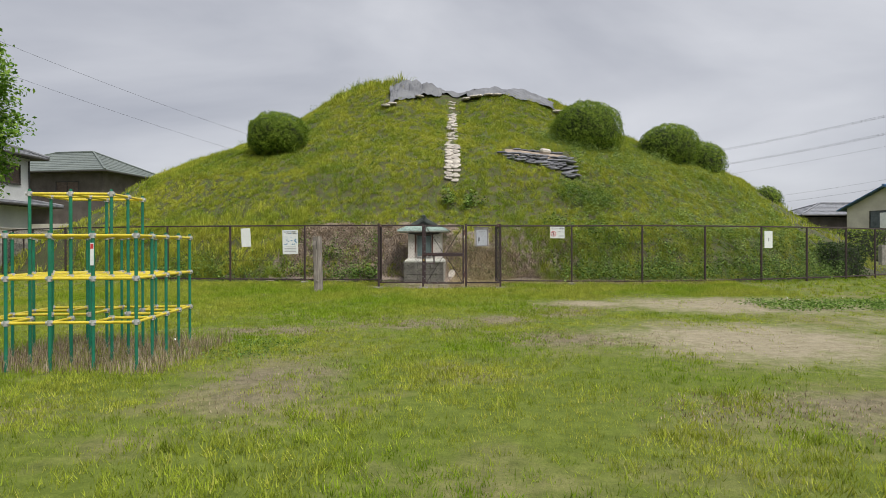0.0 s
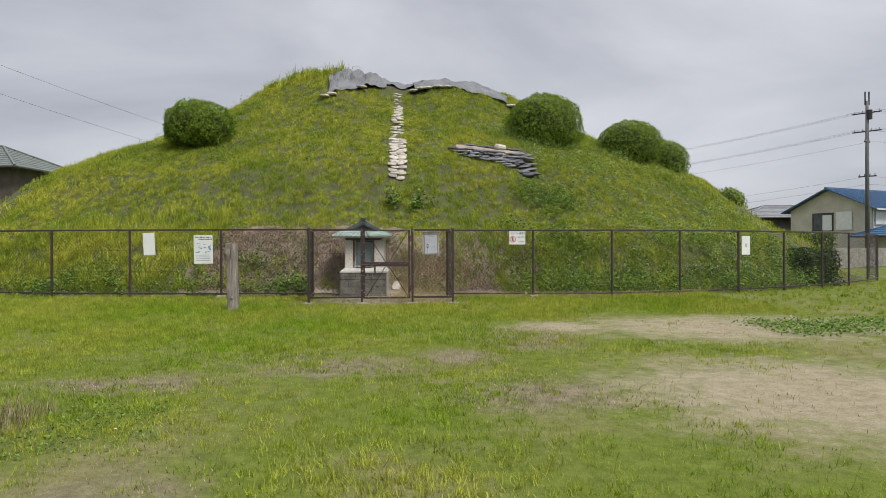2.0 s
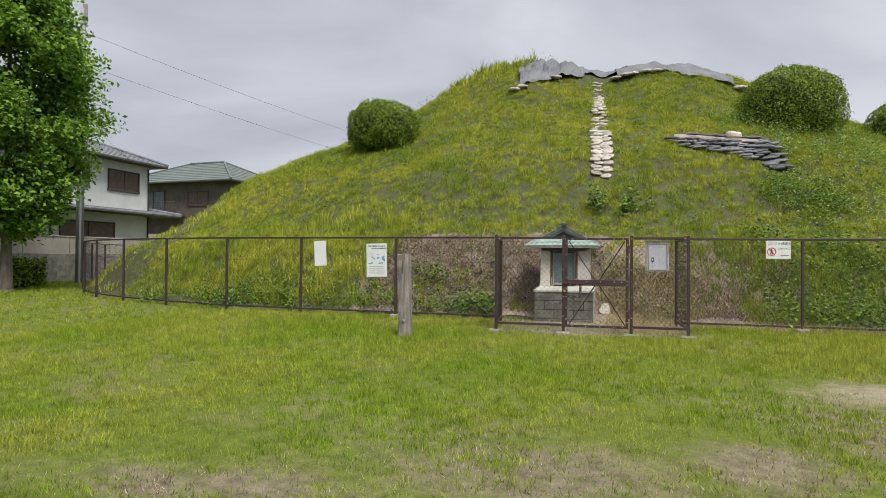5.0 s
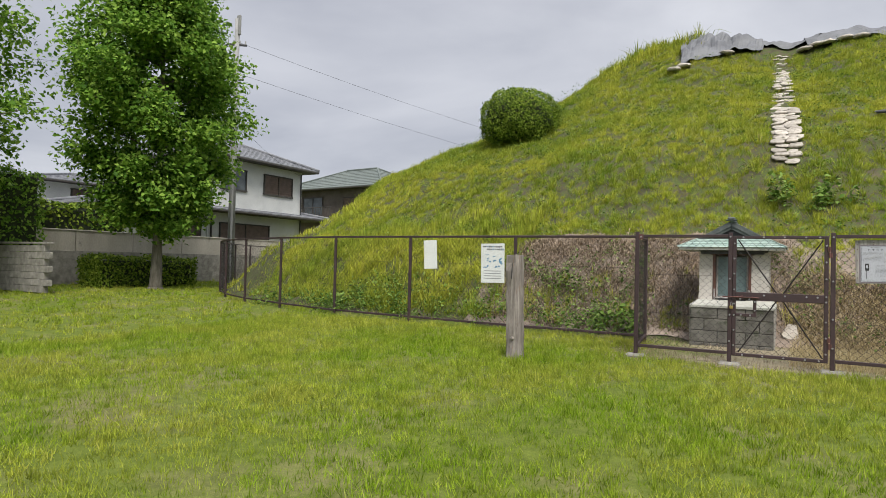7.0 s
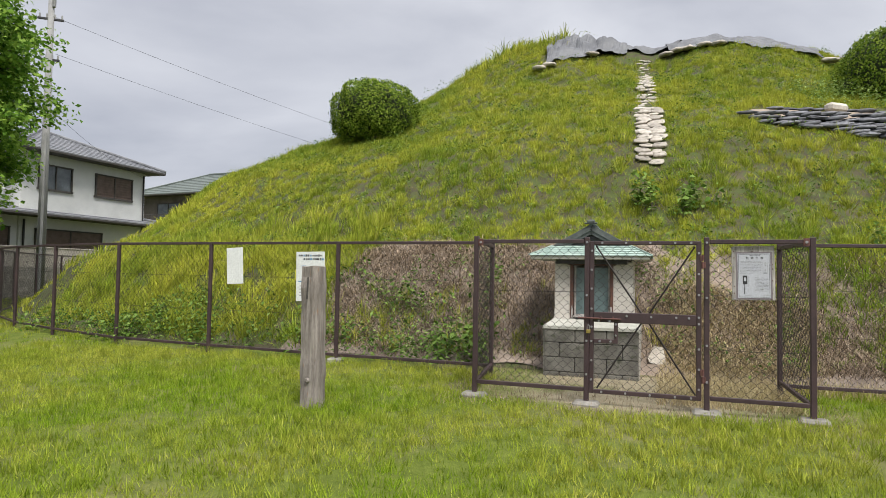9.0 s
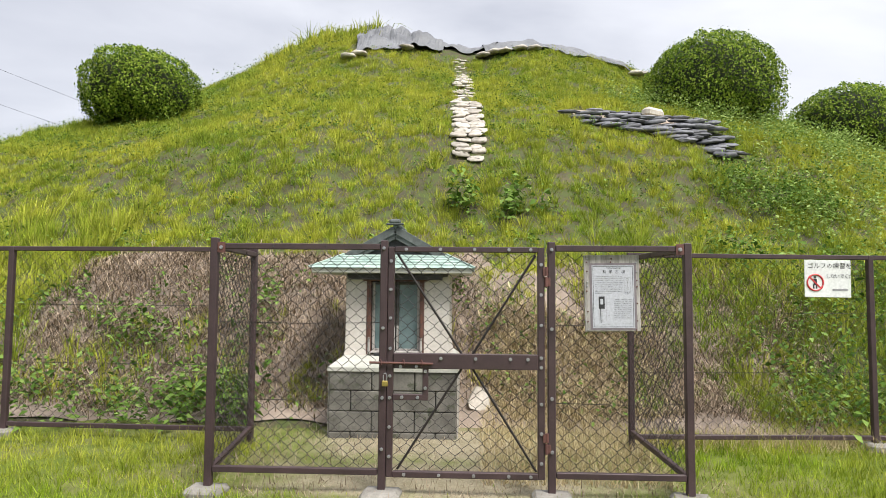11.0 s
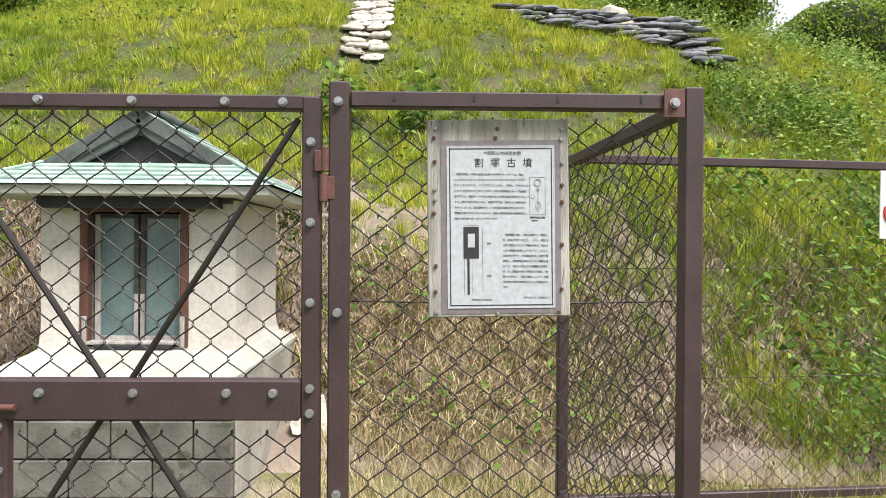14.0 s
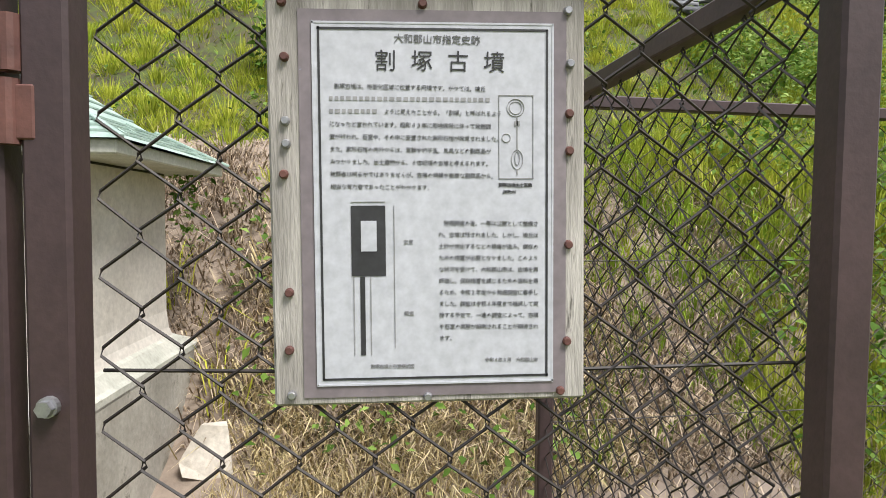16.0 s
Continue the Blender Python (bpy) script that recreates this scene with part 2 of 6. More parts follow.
M_POST = surface("sun_bleached_post", (0.13, 0.11, 0.095), (0.33, 0.295, 0.26), 5, 0.92, 0, 40, 0.8, worn=(0.27, 0.15, 0.08), worn_at=0.60, stretch=(6, 6, 0.45))
M_PAPER = surface("white_print", (0.475, 0.485, 0.535), (0.495, 0.505, 0.555), 1.5, 0.5, bump=0)
M_INK = surface("black_ink", (0.02, 0.02, 0.022), (0.035, 0.035, 0.04), 30, 0.6, bump=0)
M_TEXT = surface("thin_black_print", (0.10, 0.10, 0.11), (0.15, 0.15, 0.16), 60, 0.6, bump=0)
M_GREYINK = surface("faded_grey_ink", (0.24, 0.24, 0.25), (0.32, 0.32, 0.33), 60, 0.6, bump=0)
M_PLUM = surface("plum_margin", (0.16, 0.135, 0.15), (0.24, 0.205, 0.22), 10, 0.5, bump=0, worn=(0.30, 0.36, 0.50), worn_at=0.66)
M_RED = surface("red_print", (0.50, 0.03, 0.04), (0.62, 0.06, 0.06), 20, 0.5, bump=0)
M_BLUE = surface("blue_print", (0.08, 0.20, 0.36), (0.16, 0.33, 0.5), 20, 0.5, bump=0)
M_SIGN = surface("white_sign_board", (0.66, 0.67, 0.66), (0.78, 0.79, 0.78), 3, 0.45, 0, 40, 0.05, worn=(0.5, 0.5, 0.46), worn_at=0.7)
M_GREENPIPE = surface("green_pipe_paint", (0.008, 0.13, 0.075), (0.015, 0.20, 0.115), 6, 0.4, 0, 60, 0.1)
M_YELLOWPIPE = surface("yellow_pipe_paint", (0.55, 0.42, 0.02), (0.75, 0.60, 0.05), 6, 0.42, 0, 60, 0.1)
M_JOINT = surface("grey_pipe_joint", (0.35, 0.35, 0.34), (0.55, 0.55, 0.54), 30, 0.5, 0.3, 90, 0.1)
M_BAGW = surface("pale_sandbag", (0.30, 0.265, 0.22), (0.53, 0.485, 0.425), 6, 0.92, 0, 90, 0.5, worn=(0.26, 0.22, 0.165), worn_at=0.62, vary=0.22)
M_BAGD = surface("dark_sandbag", (0.055, 0.058, 0.068), (0.19, 0.19, 0.205), 5, 0.75, 0, 90, 0.4, worn=(0.17, 0.16, 0.155), worn_at=0.66, vary=0.35)
M_SAND = surface("pale_sand", (0.24, 0.19, 0.145), (0.36, 0.295, 0.23), 5, 0.95, 0, 60, 0.5)
M_TARP = surface("grey_tarpaulin", (0.095, 0.098, 0.107), (0.175, 0.18, 0.19), 1.2, 0.6, 0, 40, 0.15, worn=(0.12, 0.12, 0.125), worn_at=0.68)
M_STONE = surface("pale_stone", (0.42, 0.38, 0.32), (0.62, 0.57, 0.50), 5, 0.9, 0, 40, 0.5)
M_GLASS = surface("frosted_blue_grey_glass", (0.10, 0.15, 0.155), (0.20, 0.26, 0.265), 3, 0.22, 0, 60, 0.05)
M_HOUSE = surface("pale_house_render", (0.50, 0.51, 0.50), (0.64, 0.65, 0.63), 0.8, 0.85, 0, 30, 0.15, worn=(0.42, 0.42, 0.40), worn_at=0.7)
M_CREAM = surface("cream_house_render", (0.46, 0.42, 0.36), (0.60, 0.56, 0.48), 0.8, 0.85, 0, 30, 0.15)
M_FLANK = surface("pale_flank_slab", (0.22, 0.205, 0.175), (0.40, 0.375, 0.33), 3, 0.92, 0, 45, 0.5, worn=(0.16, 0.15, 0.125), worn_at=0.58)
M_CAP = surface("lichened_pale_cement", (0.33, 0.335, 0.29), (0.50, 0.49, 0.435), 4, 0.9, 0, 50, 0.4, worn=(0.22, 0.22, 0.18), worn_at=0.62)
M_BASE = surface("mossy_base_concrete", (0.08, 0.075, 0.064), (0.20, 0.19, 0.165), 4, 0.95, 0, 60, 0.7, worn=(0.07, 0.075, 0.05), worn_at=0.56)
M_BROWNWALL = surface("brown_house_cladding", (0.075, 0.062, 0.052), (0.13, 0.11, 0.095), 1.2, 0.85, 0, 30, 0.2)
M_ROOFTILE = surface("grey_roof_tile", (0.13, 0.135, 0.15), (0.27, 0.275, 0.29), 2.5, 0.55, 0, 25, 0.3)
M_ROOFGREEN = surface("grey_green_metal_roof", (0.10, 0.12, 0.11), (0.15, 0.175, 0.155), 1.0, 0.6, 0, 25, 0.15)
M_ROOFBLUE = surface("glazed_blue_roof_tile", (0.035, 0.085, 0.18), (0.08, 0.17, 0.30), 2.2, 0.35, 0, 25, 0.3)
M_SHUTTER = surface("brown_shutter", (0.085, 0.058, 0.045), (0.15, 0.105, 0.085), 4, 0.7, 0, 50, 0.3)
M_PANE = surface("dark_window_glass", (0.05, 0.06, 0.065), (0.12, 0.14, 0.15), 1.5, 0.12, 0, 20, 0)
M_ASPHALT = surface("asphalt", (0.05, 0.05, 0.052), (0.09, 0.09, 0.092), 3, 0.95, 0, 90, 0.4)
M_WALL = surface("beige_garden_wall", (0.36, 0.33, 0.28), (0.50, 0.46, 0.40), 1.3, 0.9, 0, 40, 0.3, worn=(0.20, 0.19, 0.17), worn_at=0.64, stretch=(1, 1, 0.35))
M_POLE = surface("grey_concrete_pole", (0.22, 0.22, 0.215), (0.34, 0.34, 0.33), 1.5, 0.85, 0, 50, 0.2)
M_DARKPOLE = surface("dark_grey_pole", (0.075, 0.075, 0.078), (0.13, 0.13, 0.135), 1.5, 0.85, 0, 50, 0.2)
M_SLATE = surface("weathered_grey_roof_board", (0.05, 0.058, 0.055), (0.13, 0.145, 0.14), 8, 0.8, 0, 60, 0.4, worn=(0.055, 0.05, 0.045), worn_at=0.62)
M_BLACK = surface("black_fitting", (0.015, 0.015, 0.016), (0.03, 0.03, 0.032), 20, 0.6, bump=0)
M_HILL = surface("far_wooded_hill", (0.035, 0.06, 0.05), (0.06, 0.09, 0.075), 0.05, 0.95, 0, 0.6, 0)

# ---- geometry helpers ----
class Geo:
    def __init__(self):
        self.v, self.f = [], []

    def add(self, verts, faces):
        n = len(self.v)
        self.v += [tuple(p) for p in verts]
        self.f += [tuple(i + n for i in q) for q in faces]

    def box(self, c, s, m=None, ch=0.0):
        """A box at c of size s, with chamfered edges when ch is given; m turns it about its centre."""
        hx, hy, hz = (x / 2 for x in s)
        vs, fs = [], []
        if ch <= 0:
            for sx in (-1, 1):
                for sy in (-1, 1):
                    for sz in (-1, 1):
                        vs.append(Vector((sx * hx, sy * hy, sz * hz)))
            fs = [(0, 1, 3, 2), (4, 6, 7, 5), (0, 4, 5, 1), (2, 3, 7, 6), (0, 2, 6, 4), (1, 5, 7, 3)]
        else:
            idx = {}
            for sx in (-1, 1):
                for sy in (-1, 1):
                    for sz in (-1, 1):
                        for ax in range(3):
                            p = [sx * (hx - ch), sy * (hy - ch), sz * (hz - ch)]
                            p[ax] = (sx, sy, sz)[ax] * (hx, hy, hz)[ax]
                            idx[sx, sy, sz, ax] = len(vs)
                            vs.append(Vector(p))
            q = [(-1, -1), (1, -1), (1, 1), (-1, 1)]
            for ax in range(3):
                for sg in (-1, 1):
                    face = []
                    for a, b in q:
                        k = [a, b]
                        k.insert(ax, sg)
                        face.append(idx[k[0], k[1], k[2], ax])
                    fs.append(tuple(face))
                o = [i for i in range(3) if i != ax]
                for a, b in q:
                    k1, k2 = [0, 0, 0], [0, 0, 0]
                    k1[ax], k2[ax] = -1, 1
                    k1[o[0]] = k2[o[0]] = a
                    k1[o[1]] = k2[o[1]] = b
                    fs.append((idx[(*k1, o[0])], idx[(*k2, o[0])], idx[(*k2, o[1])], idx[(*k1, o[1])]))
            for sx in (-1, 1):
                for sy in (-1, 1):
                    for sz in (-1, 1):
                        fs.append(tuple(idx[sx, sy, sz, a] for a in range(3)))
        c = Vector(c)
        self.add([(m @ p if m else p) + c for p in vs], fs)
        return self

    def beam(self, a, b, w, h, ch=0.0):
        """A square bar from a to b, w wide across and h high."""
        a, b = Vector(a), Vector(b)
        d = b - a
        m = d.to_track_quat("X", "Z").to_matrix()
        return self.box((a + b) / 2, (d.length, w, h), m, ch)

    def tube(self, pts, r, n=8, cap=True, r2=None):
        pts = [Vector(p) for p in pts]
        k = len(pts)
        vs, fs = [], []
        for i, p in enumerate(pts):
            d = (pts[min(i + 1, k - 1)] - pts[max(i - 1, 0)]).normalized()
            u = d.orthogonal().normalized() if abs(d.z) > 0.9 else d.cross(Vector((0, 0, 1))).normalized()
            w = d.cross(u)
            rr = r if r2 is None else r + (r2 - r) * i / (k - 1)
            for j in range(n):
                t = 2 * math.pi * j / n
                vs.append(p + (u * math.cos(t) + w * math.sin(t)) * rr)
        for i in range(k - 1):
            for j in range(n):
                a, b = i * n + j, i * n + (j + 1) % n
                fs.append((a, b, b + n, a + n))
        if cap:
            fs += [tuple(range(n))[::-1], tuple(range((k - 1) * n, k * n))]
        self.add(vs, fs)
        return self

    def mesh(self, name, material, smooth=False):
        me = bpy.data.meshes.new(name)
        me.from_pydata(self.v, [], self.f)
        bm = bmesh.new()
        bm.from_mesh(me)
        bmesh.ops.recalc_face_normals(bm, faces=bm.faces)
        bm.to_mesh(me)
        bm.free()
        me.materials.append(material)
        if smooth:
            me.shade_smooth()
        return me


def part(name, geo, material, parent=None, label="", smooth=False):
    ob = new(name, geo.mesh(name, material, smooth))
    ob.parent = parent
    return tagged(ob, label)


def thing(name, at, label, category, group="", kind="", turn=0.0):
    ob = new(name)
    ob.empty_display_size = 0.2
    ob.matrix_world = pose(*at, 0, 0, turn)
    return tagged(ob, label, category, group, kind)


def single(name, geo, material, label, category, group="", kind="", smooth=False):
    return tagged(part(name, geo, material, None, "", smooth), label, category, group, kind)


def mesh_from_arrays(name, verts, faces, material, smooth=False):
    """verts (n, 3); faces (m, 3) or (m, 4), all of one size."""
    me = bpy.data.meshes.new(name)
    k = faces.shape[1]
    me.vertices.add(len(verts))
    me.vertices.foreach_set("co", np.ascontiguousarray(verts, dtype=np.float32).ravel())
    me.loops.add(faces.size)
    me.loops.foreach_set("vertex_index", np.ascontiguousarray(faces, dtype=np.int32).ravel())
    me.polygons.add(len(faces))
    me.polygons.foreach_set("loop_start", np.arange(0, faces.size, k, dtype=np.int32))
    me.update(calc_edges=True)
    me.validate()
    me.materials.append(material)
    if smooth:
        me.shade_smooth()
    return me


def lettering(text, size, at, material, parent, name="lettering", align="LEFT", spacing=1.0, bold=0.0):
    """Raised letters that face -y."""
    cu = bpy.data.curves.new(name, "FONT")
    cu.body, cu.size, cu.align_x, cu.space_character, cu.offset = text, size, align, spacing, bold
    cu.extrude = 0.0003
    cu.resolution_u = 1
    cu.materials.append(material)
    ob = new(name, cu)
    ob.parent = parent
    ob.matrix_basis = pose(*at, 90, 0, 0)
    return ob


rng = np.random.default_rng(7)

# ---- terrain ----
KNOT = np.array([0, 2, 4, 5, 6, 7, 8, 10, 12, 14, 16, 17.5, 18.5, 19.5, 20.5, 22, 30])
RISE = np.array([7.93, 8.45, 8.99, 9.33, 8.74, 8.09, 7.28, 6.08, 5.17, 4.09, 2.33, 1.45, 0.25, -0.11, -0.4, -1.0, -3.0])
SWELL = [(-3.2, 16.0, 2.2, 0.324), (0.4, 13.5, 1.6, -0.906), (3.5, 15.5, 2.0, -0.154), (6.5, 6.5, 2.2, 0.201), (-6.0, 8.0, 3.0, -0.349), (10.0, 8.0, 3.0, -0.333)]
FINE_R = np.linspace(0, 30, 601)
_fine = np.interp(FINE_R, KNOT, RISE)
_k = np.hanning(13)
FINE_Z = np.convolve(np.pad(_fine, 6, mode="edge"), _k / _k.sum(), mode="valid")


def lawn_z(x, y):
    x, y = np.asarray(x, float), np.asarray(y, float)
    return np.where(y < 0, 0.0125 * np.clip(y, -20, 0), 0.055 * np.clip(y, 0, 1.6) * np.clip(1 - x / 4.0, 0.1, 1)) - 0.015


def mound_z(x, y):
    x, y = np.asarray(x, float), np.asarray(y, float)
    dx, dy = x + 0.202, y - 19.346
    th = np.arctan2(dx, -dy)
    s = np.hypot(dx, dy) / (1 + 0.073 * np.cos(th) + 0.007 * np.sin(th) - 0.129 * np.cos(2 * th) - 0.034 * np.sin(2 * th) - 0.02 * np.cos(3 * th) + 0.009 * np.sin(3 * th))
    z = np.interp(s, FINE_R, FINE_Z)
    for bx, by, bs, amp in SWELL:
        z = z + amp * np.exp(-((x - bx) ** 2 + (y - by) ** 2) / bs ** 2)
    return z


def land_z(x, y):
    return np.maximum(lawn_z(x, y), mound_z(x, y))


def rough(x, y):
    """Small unevenness, a few centimetres."""
    return 0.03 * np.sin(1.7 * x + 0.6 * y) * np.sin(1.3 * y - 0.4 * x) + 0.015 * np.sin(4.1 * x + 1.0) * np.sin(3.7 * y)


def sheet(xs, ys, zf):
    X, Y = np.meshgrid(xs, ys)
    Z = zf(X, Y)
    n, m = X.shape
    i = (np.arange(n - 1)[:, None] * m + np.arange(m - 1)[None]).ravel()
    return np.stack([X.ravel(), Y.ravel(), Z.ravel()], 1), np.stack([i, i + 1, i + m + 1, i + m], 1)


gx = np.concatenate([[-3000, -800, -250, -100, -60], np.arange(-40, 40.1, 0.5), [60, 100, 250, 800, 3000]])
gy = np.concatenate([[-3000, -800, -250, -100, -50], np.arange(-26, 12.1, 0.5), [20, 40, 70, 120, 300, 900, 3000]])
gv, gf = sheet(gx, gy, lambda x, y: lawn_z(x, y) + rough(x, y) * 0.5 * (np.hypot(x, y) < 60))
tagged(new("ground", mesh_from_arrays("ground", gv, gf, M_GROUND, True)), "park lawn with worn sandy patches and dry yellowed turf", "lawn", kind="structure")

mv, mf = sheet(np.arange(-26, 26.01, 0.25), np.arange(1.2, 40.01, 0.25), lambda x, y: mound_z(x, y) + 2.2 * rough(x * 1.3, y * 1.3))
zc = mv[mf].mean(1)
keep = zc[:, 2] > lawn_z(zc[:, 0], zc[:, 1]) - 0.25
mf = mf[keep]
tagged(new("ground_mound", mesh_from_arrays("ground_mound", mv, mf, M_MOUND, True)), "tall round burial mound of earth under rough grass", "mound", kind="structure")


bv, bf = sheet(np.arange(-5.0, 4.6, 0.12), np.arange(1.75, 3.95, 0.1), lambda x, y: mound_z(x, y) + 2.2 * rough(x * 1.3, y * 1.3) + 0.02)
bc = bv[bf].mean(1)
edge = 3.75 + 0.18 * np.sin(5.1 * bc[:, 0]) + 0.12 * np.sin(11.3 * bc[:, 0] + 1) - 0.9 * np.clip(np.abs(bc[:, 0] + 0.6) - 3.4, 0, 2)
bf = bf[(bc[:, 1] < edge) & (bc[:, 2] > lawn_z(bc[:, 0], bc[:, 1]) - 0.1)]
tagged(new("ground_bank", mesh_from_arrays("ground_bank", bv, bf, M_BANK, True)), "bare crumbling earth bank with withered grass", "bank", kind="structure")

# ---- blades ----
def blades(name, x, y, z, length, width, lean, material, label, category, steps=1):
    """Tapered blades rooted at x, y, z, as one mesh of kind stuff."""
    n = len(x)
    a = rng.uniform(0, 2 * np.pi, n)
    la = rng.uniform(0, 2 * np.pi, n) if np.isscalar(lean) else lean[1]
    lm = rng.uniform(0.2, 1.0, n) * lean if np.isscalar(lean) else lean[0]
    root = np.stack([x, y, z], 1)
    side = np.stack([np.cos(a), np.sin(a), 0 * a], 1) * (width / 2)[:, None]
    out = np.stack([np.cos(la), np.sin(la), 0 * a], 1)
    up = np.array([0, 0, 1.0])
    tip = root + out * (lm * length)[:, None] + up * (length * np.sqrt(np.clip(1 - lm ** 2, 0.1, 1)))[:, None]
    if steps == 1:
        v = np.stack([root - side, root + side, tip], 1).reshape(-1, 3)
        f = np.arange(3 * n).reshape(n, 3)
    else:
        mid = root + out * (lm * length * 0.3)[:, None] + up * (length * 0.6)[:, None]
        v = np.stack([root - side, root + side, mid - side * 0.75, mid + side * 0.75, tip], 1).reshape(-1, 3)
        b = np.arange(n)[:, None] * 5
        f = np.concatenate([b + [0, 1, 3], b + [0, 3, 2], b + [2, 3, 4]])
    return tagged(new(name, mesh_from_arrays(name, v, f, material)), label, category, kind="stuff")


def in_places(x, y, places, edge=1.0):
    best = np.zeros_like(x)
    for bx, by, rx, ry in places:
        best = np.maximum(best, np.clip((1.2 - np.hypot((x - bx) / rx, (y - by) / ry)) / 0.7, 0, 1))
    return best


def patchy(x, y, cell, seed):
    """Smooth uneven values from 0 to 1 over the plan, with patches about one cell across."""
    r = np.random.default_rng(seed).uniform(0, 1, (64, 64))
    def at(c, k):
        u, v = x / c + 13.7 * k, y / c + 5.3 * k
        i0, j0 = np.floor(u).astype(int), np.floor(v).astype(int)
        a, b = u - i0, v - j0
        a, b = a * a * (3 - 2 * a), b * b * (3 - 2 * b)
        g = lambda di, dj: r[(i0 + di) % 64, (j0 + dj) % 64]
        return (g(0, 0) * (1 - a) + g(1, 0) * a) * (1 - b) + (g(0, 1) * (1 - a) + g(1, 1) * a) * b
    return 0.6 * at(cell, 0) + 0.4 * at(cell * 0.43, 1)


def lawn(name, n, x0, x1, y0, y1, tall, wide):
    per = 14
    k = np.repeat(np.arange(n // per), per)
    cx, cy, ch = rng.uniform(x0, x1, n // per), rng.uniform(y0, y1, n // per), rng.uniform(0.45, 1.0, n // per) + 0.8 * rng.uniform(0, 1, n // per) ** 5
    n = len(k)
    x, y = cx[k] + rng.normal(0, 0.035, n), cy[k] + rng.normal(0, 0.035, n)
    bare = in_places(x, y, BARE)
    thin = in_places(x, y, THIN)
    wob = np.clip(2.6 * (0.5 * patchy(x, y, 0.9, 8) + 0.5 * patchy(x, y, 0.22, 9)) - 0.8, 0, 1)
    fade = np.clip((-6.5 - y) / 2.5, 0, 1)
    p = np.clip(1.0 - 1.2 * bare * (0.55 + 0.7 * wob) - 0.9 * thin * wob - 0.25 * fade * np.clip(2.2 * wob - 0.9, 0, 1), 0.02, 1)
    inside = mound_z(x, y) > lawn_z(x, y) + 0.05
    enclosed = (x > -1.2) & (x < 2.1) & (y > 0.12)
    ok = (rng.uniform(0, 1, n) < p) & ~inside & ~(enclosed & (rng.uniform(0, 1, n) < 0.88))
    x, y, p, ch = x[ok], y[ok], p[ok], ch[k][ok]
    near = np.clip(1 + y / 7.0, 0, 1) * 0.6
    ln = tall * rng.uniform(0.6, 1.2, len(x)) * ch * (0.45 + 0.55 * p + near * p)
    blades(name, x, y, lawn_z(x, y) - 0.01, ln, wide * rng.uniform(0.7, 1.3, len(x)), 0.75, M_GRASS, "short bright green lawn grass blades", "grass")


lawn("lawn_grass", 700000, -9, 9, -16.5, 1.3, 0.072, 0.0085)
sx_, sy_ = rng.uniform(-5, 9, 150000), rng.uniform(-14, -2, 150000)
sk = (in_places(sx_, sy_, THIN) + 0.4 * in_places(sx_, sy_, BARE)) * (0.35 + patchy(sx_, sy_, 0.25, 12)) * rng.uniform(0, 1, 150000) > 0.34
sx_, sy_ = sx_[sk], sy_[sk]
blades("dry_thatch", sx_, sy_, lawn_z(sx_, sy_) - 0.005, rng.uniform(0.02, 0.05, len(sx_)), rng.uniform(0.005, 0.011, len(sx_)), 0.95, M_STRAW, "dry brown thatch showing through the thin lawn", "thatch")
sx_, sy_ = rng.uniform(-1.6, 2.5, 5200), rng.uniform(-0.5, 1.9, 5200)
blades("dry_thatch", sx_, sy_, lawn_z(sx_, sy_) - 0.005, rng.uniform(0.03, 0.10, 5200), rng.uniform(0.004, 0.008, 5200), 0.9, M_STRAW, "dry straw on the bare earth about the gate", "thatch")
lawn("lawn_grass", 110000, -27, -8, -9, 13, 0.075, 0.016)
lawn("lawn_grass", 60000, 8, 24, -14, 8, 0.07, 0.016)


# ---- plants of the mound ----
def mound_clumps(name, n, box_, per, tall, spread, material, label, category, width=0.011, cond=None, bends=2, lie=0.15):
    cx, cy = rng.uniform(box_[0], box_[1], n), rng.uniform(box_[2], box_[3], n)
    ok = mound_z(cx, cy) > lawn_z(cx, cy) + 0.1
    if cond is not None:
        ok &= cond(cx, cy)
    cx, cy = cx[ok], cy[ok]
    size = rng.uniform(0.5, 1.0, len(cx)) ** 1.2 * (0.75 + 0.7 * rng.uniform(0, 1, len(cx)) ** 3)
    k = np.repeat(np.arange(len(cx)), per)
    a = rng.uniform(0, 2 * np.pi, len(k))
    r = np.abs(rng.normal(0, spread, len(k))) * size[k]
    x, y = cx[k] + np.cos(a) * r, cy[k] + np.sin(a) * r
    ln = tall * size[k] * rng.uniform(0.5, 1.15, len(k))
    lean = np.clip(lie + r / spread * 0.34 + rng.normal(0, 0.14, len(k)), 0.05, 0.95)
    return blades(name, x, y, mound_z(x, y) + 2.2 * rough(x * 1.3, y * 1.3) - 0.02, ln, width * rng.uniform(0.7, 1.4, len(k)), (lean, a), material, label, category, bends)


def off_paths(x, y):
    """True away from the sandbag steps, the bag wall, the tarpaulins and the bare bank."""
    steps_ = (np.abs(x - 0.60 + (y - 5.9) * 0.042) < np.where(y < 8.5, 0.30, 0.20)) & (y > 5.75) & (y < 14.6)
    ledge = (x > 2.45) & (x < 5.2) & (y > 7.35 - 0.42 * (x - 2.55)) & (y < 8.2)
    cover = ((x > -0.4) & (x < 5.3) & (y > 14.35) & (y < 17)) | ((x > -2.8) & (x <= -0.4) & (y > 12.75 + (x + 2.7) * 0.72) & (y < 16.2))
    shrine_room = (x > -0.74) & (x < 0.54) & (y < 2.7)
    stone = np.hypot(x - 0.69, y - 2.08) < 0.27
    return ~(steps_ | ledge | cover | shrine_room | stone)


